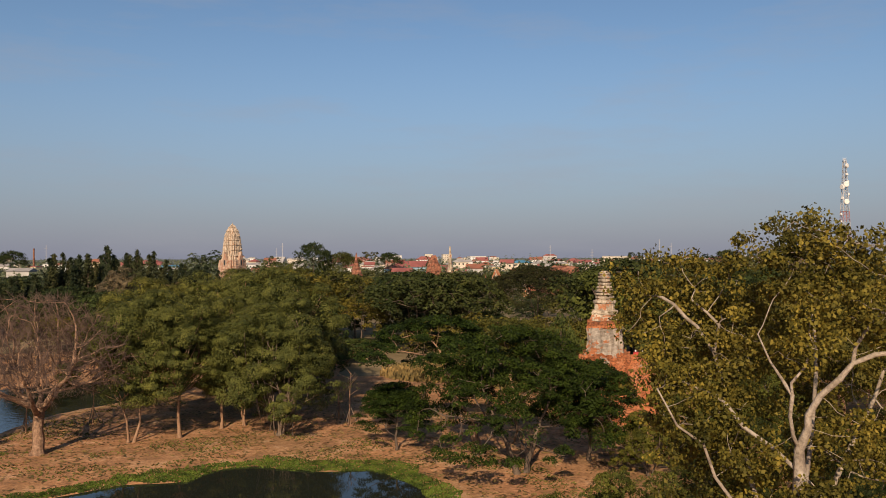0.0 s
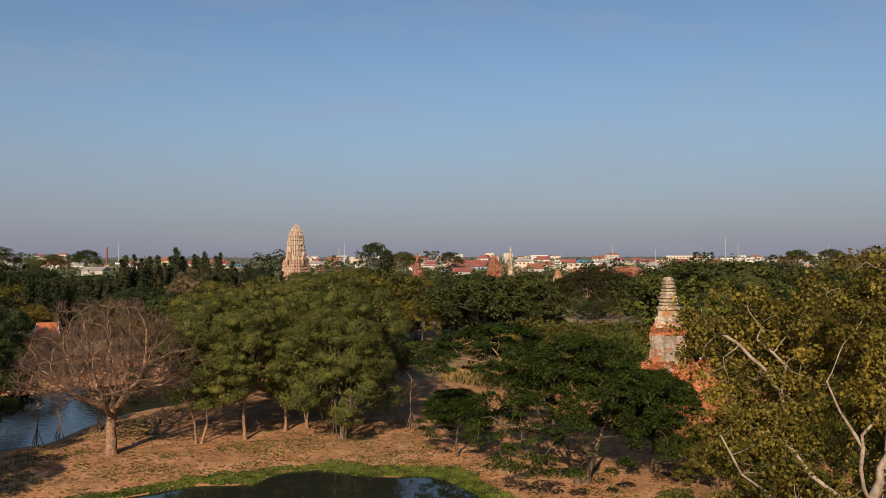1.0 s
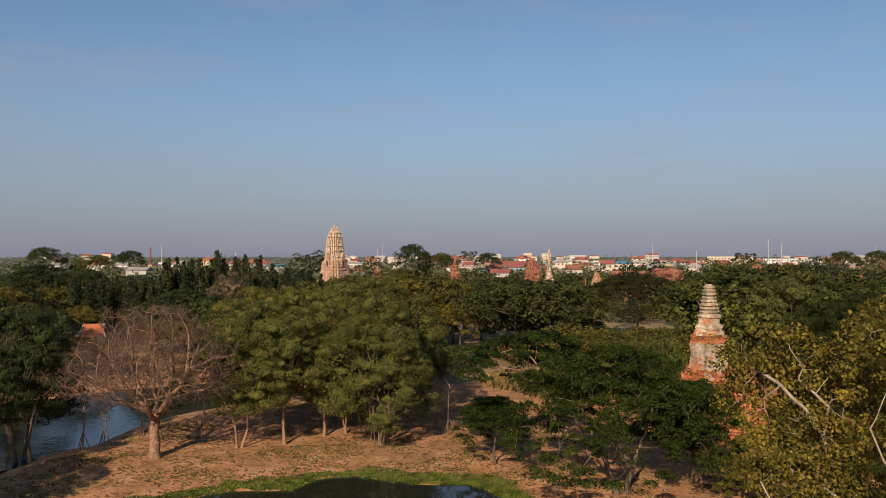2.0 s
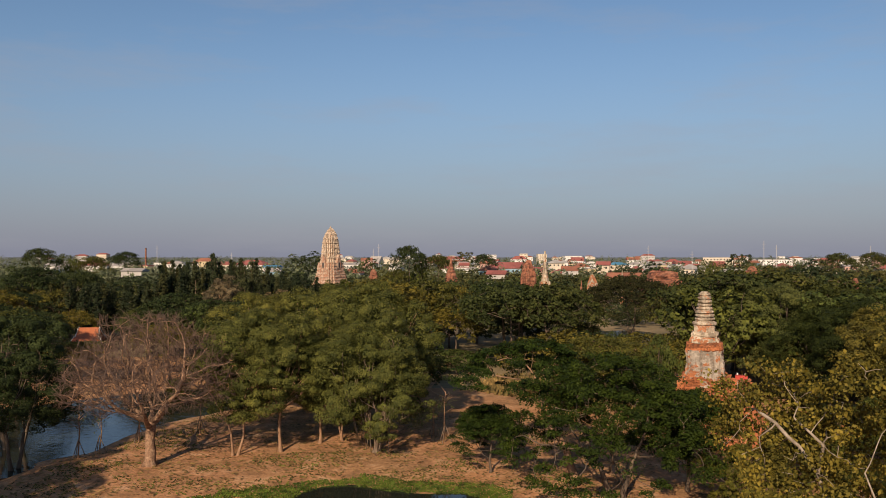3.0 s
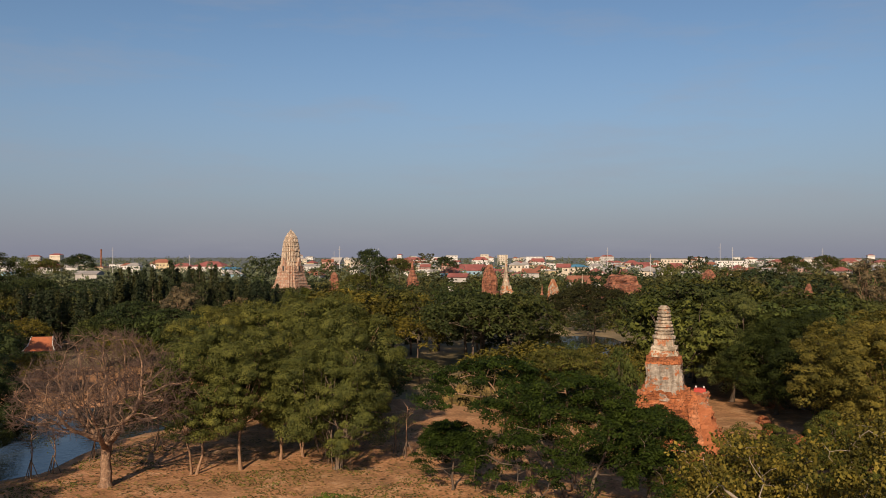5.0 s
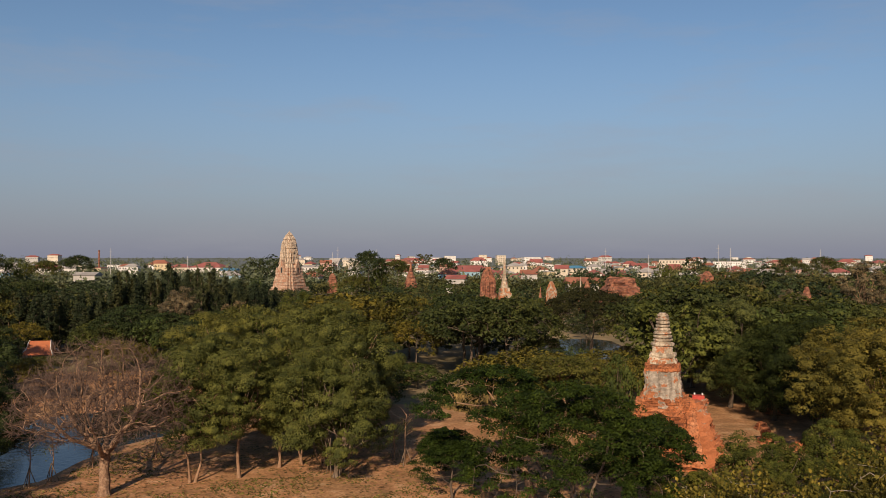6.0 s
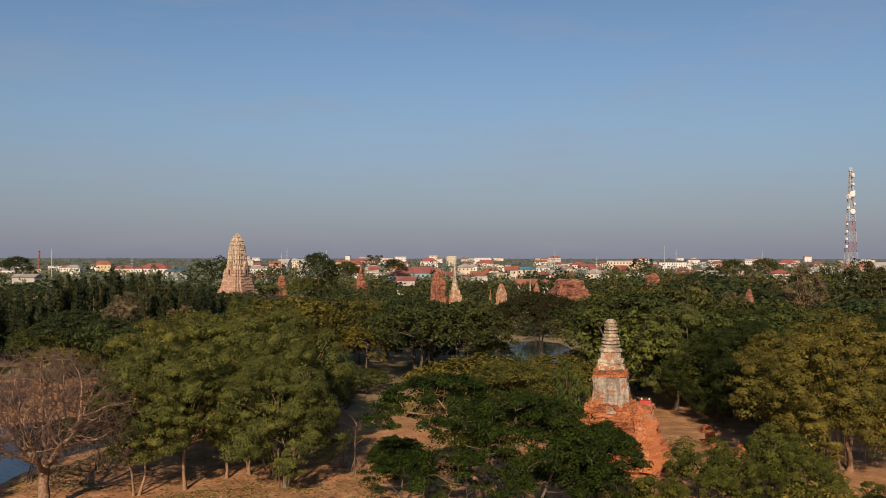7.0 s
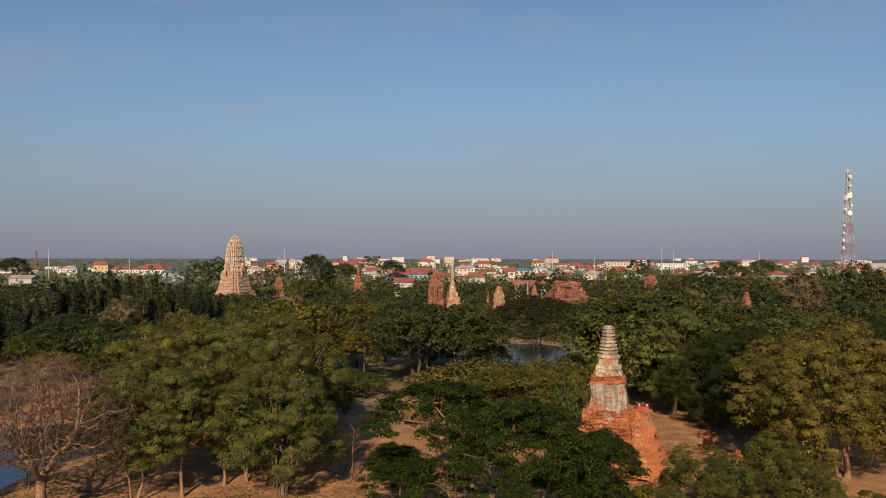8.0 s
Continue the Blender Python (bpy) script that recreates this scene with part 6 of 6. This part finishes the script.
def sala(x, y, turn):
    """A small open pavilion with a steep orange tile roof and white gable edges."""
    ob = tagged(thing("pavilion", x, y, ground_z(x, y)), "small open pavilion with orange tiled roof", "pavilion")
    for sx in (-1, 1):
        for sy in (-1, 1):
            part("post", tubes("post", [([(sx * 2.0, sy * 1.4, -0.2), (sx * 2.0, sy * 1.4, 2.6)], [0.11, 0.11])], WALL_WHITE, 8), ob)
    part("floor", mesh_from("floor", [(sx * 2.3, sy * 1.7, z) for z in (-0.1, 0.35) for sx, sy in ((-1, -1), (1, -1), (1, 1), (-1, 1))], [(0, 1, 5, 4), (1, 2, 6, 5), (2, 3, 7, 6), (3, 0, 4, 7), (4, 5, 6, 7)], WALL_GREY), ob)
    for lo, hi, w0, w1, d0, d1 in ((2.4, 3.2, 2.9, 2.5, 2.4, 1.6), (3.2, 5.0, 2.3, 2.0, 1.6, 0.05)):
        v = [(-w0, -d0, lo), (w0, -d0, lo), (w0, d0, lo), (-w0, d0, lo), (-w1, -d1, hi), (w1, -d1, hi), (w1, d1, hi), (-w1, d1, hi)]
        roof = part("roof", mesh_from("roof", v, [(0, 1, 5, 4), (2, 3, 7, 6), (1, 2, 6, 5), (3, 0, 4, 7), (4, 5, 6, 7), (3, 2, 1, 0)], ROOF_TILE), ob, "steep orange tile roof")
        for sx, w, q in ((-1, w0, w1), (1, w0, w1)):
            for sy in (-1, 1):
                part("bargeboard", tubes("bargeboard", [([(sx * w, sy * d0, lo + 0.06), (sx * q, sy * d1, hi + 0.1)], [0.11, 0.09])], WALL_WHITE, 5), roof, "white edge board")
    ob.rotation_euler[2] = radians(turn)


sala(-90.6, 158.0, 14)


def car(x, y, turn):
    """A small white parked car."""
    ob = tagged(thing("car", x, y, ground_z(x, y) + 0.0), "small white car parked under trees", "car")
    prof = [(-1.9, 0.35), (-1.95, 0.75), (-1.7, 0.9), (-1.0, 0.98), (-0.5, 1.42), (0.9, 1.45), (1.6, 1.0), (1.9, 0.9), (1.95, 0.4)]
    n = len(prof)
    v = [(a, sy * (0.8 if b < 1.2 else 0.66), b) for sy in (-1, 1) for a, b in prof]
    f = [tuple(range(n)), tuple(range(2 * n - 1, n - 1, -1))] + [(i, n + i, n + (i + 1) % n, (i + 1) % n) for i in range(n)]
    part("body", mesh_from("body", v, f, WALL_WHITE), ob)
    for sy in (-1, 1):
        g = [(-0.85, sy * 0.82, 0.98), (1.35, sy * 0.82, 0.98), (0.8, sy * 0.70, 1.36), (-0.42, sy * 0.70, 1.36)]
        part("window", mesh_from("window", g, [(0, 1, 2, 3)], GLASS_DARK), ob)
    for sx in (-1.2, 1.2):
        for sy in (-0.75, 0.75):
            w = part("wheel", stacked("wheel", [round_ring(0.3, -0.1, 14), round_ring(0.32, -0.06, 14), round_ring(0.32, 0.06, 14), round_ring(0.3, 0.1, 14)], GLASS_DARK), ob, "dark tyre")
            w.matrix_basis = Matrix.Translation((sx, sy, 0.32)) @ Matrix.Rotation(radians(90), 4, "X")
    ob.rotation_euler[2] = radians(turn)


car(-18.9, 150.0, 8)


def brick_stump(x, y, w, h, seed):
    ob = thing("brick_stump", x, y, ground_z(x, y) - 0.1)
    tagged(ob, "low crumbling orange brick remnant in the court", "ruin", "brick remnants")
    part("body", stacked("body", fine_rings(((0, w), (h * 0.35, w * 0.9), (h * 0.37, w * 0.75), (h, w * 0.55)), 0.2, 0.25), BRICK, w * 0.35, seed), ob)


for x, y, w, h, seed in ((31.5, 99.3, 0.8, 2.0, 1), (33.5, 107.4, 0.9, 0.9, 2), (34.6, 96.5, 1.0, 1.1, 3), (38.5, 117.7, 1.1, 0.7, 4)):
    brick_stump(x, y, w, h, seed)


def altar(x, y, z, turn):
    """A low table under a bright red cloth with small pots on it."""
    ob = tagged(thing("altar_table", x, y, z), "low altar table under a bright red cloth", "table")
    rings = [[(a * w, b * d, q) for a, b in ((-1, -1), (-0.3, -1.03), (0.4, -0.97), (1, -1), (1.02, 0), (1, 1), (-1, 1), (-1.02, 0))] for q, w, d in ((-0.5, 0.66, 0.45), (0.0, 0.64, 0.42), (0.26, 0.62, 0.4), (0.3, 0.58, 0.37))]
    part("cloth", stacked("cloth", rings, RED_CLOTH, 0.04, 3), ob, "bright red cloth")
    for dx in (-0.4, 0.42):
        pot = part("pot", stacked("pot", [round_ring(0.07, 0.29, 10), round_ring(0.11, 0.38, 10), round_ring(0.08, 0.48, 10), round_ring(0.1, 0.52, 10)], WALL_WHITE), ob, "small pale pot")
        pot.location = (dx, 0.1, 0)
    ob.rotation_euler[2] = radians(turn)


altar(21.9, 91.7, 6.6, -14)
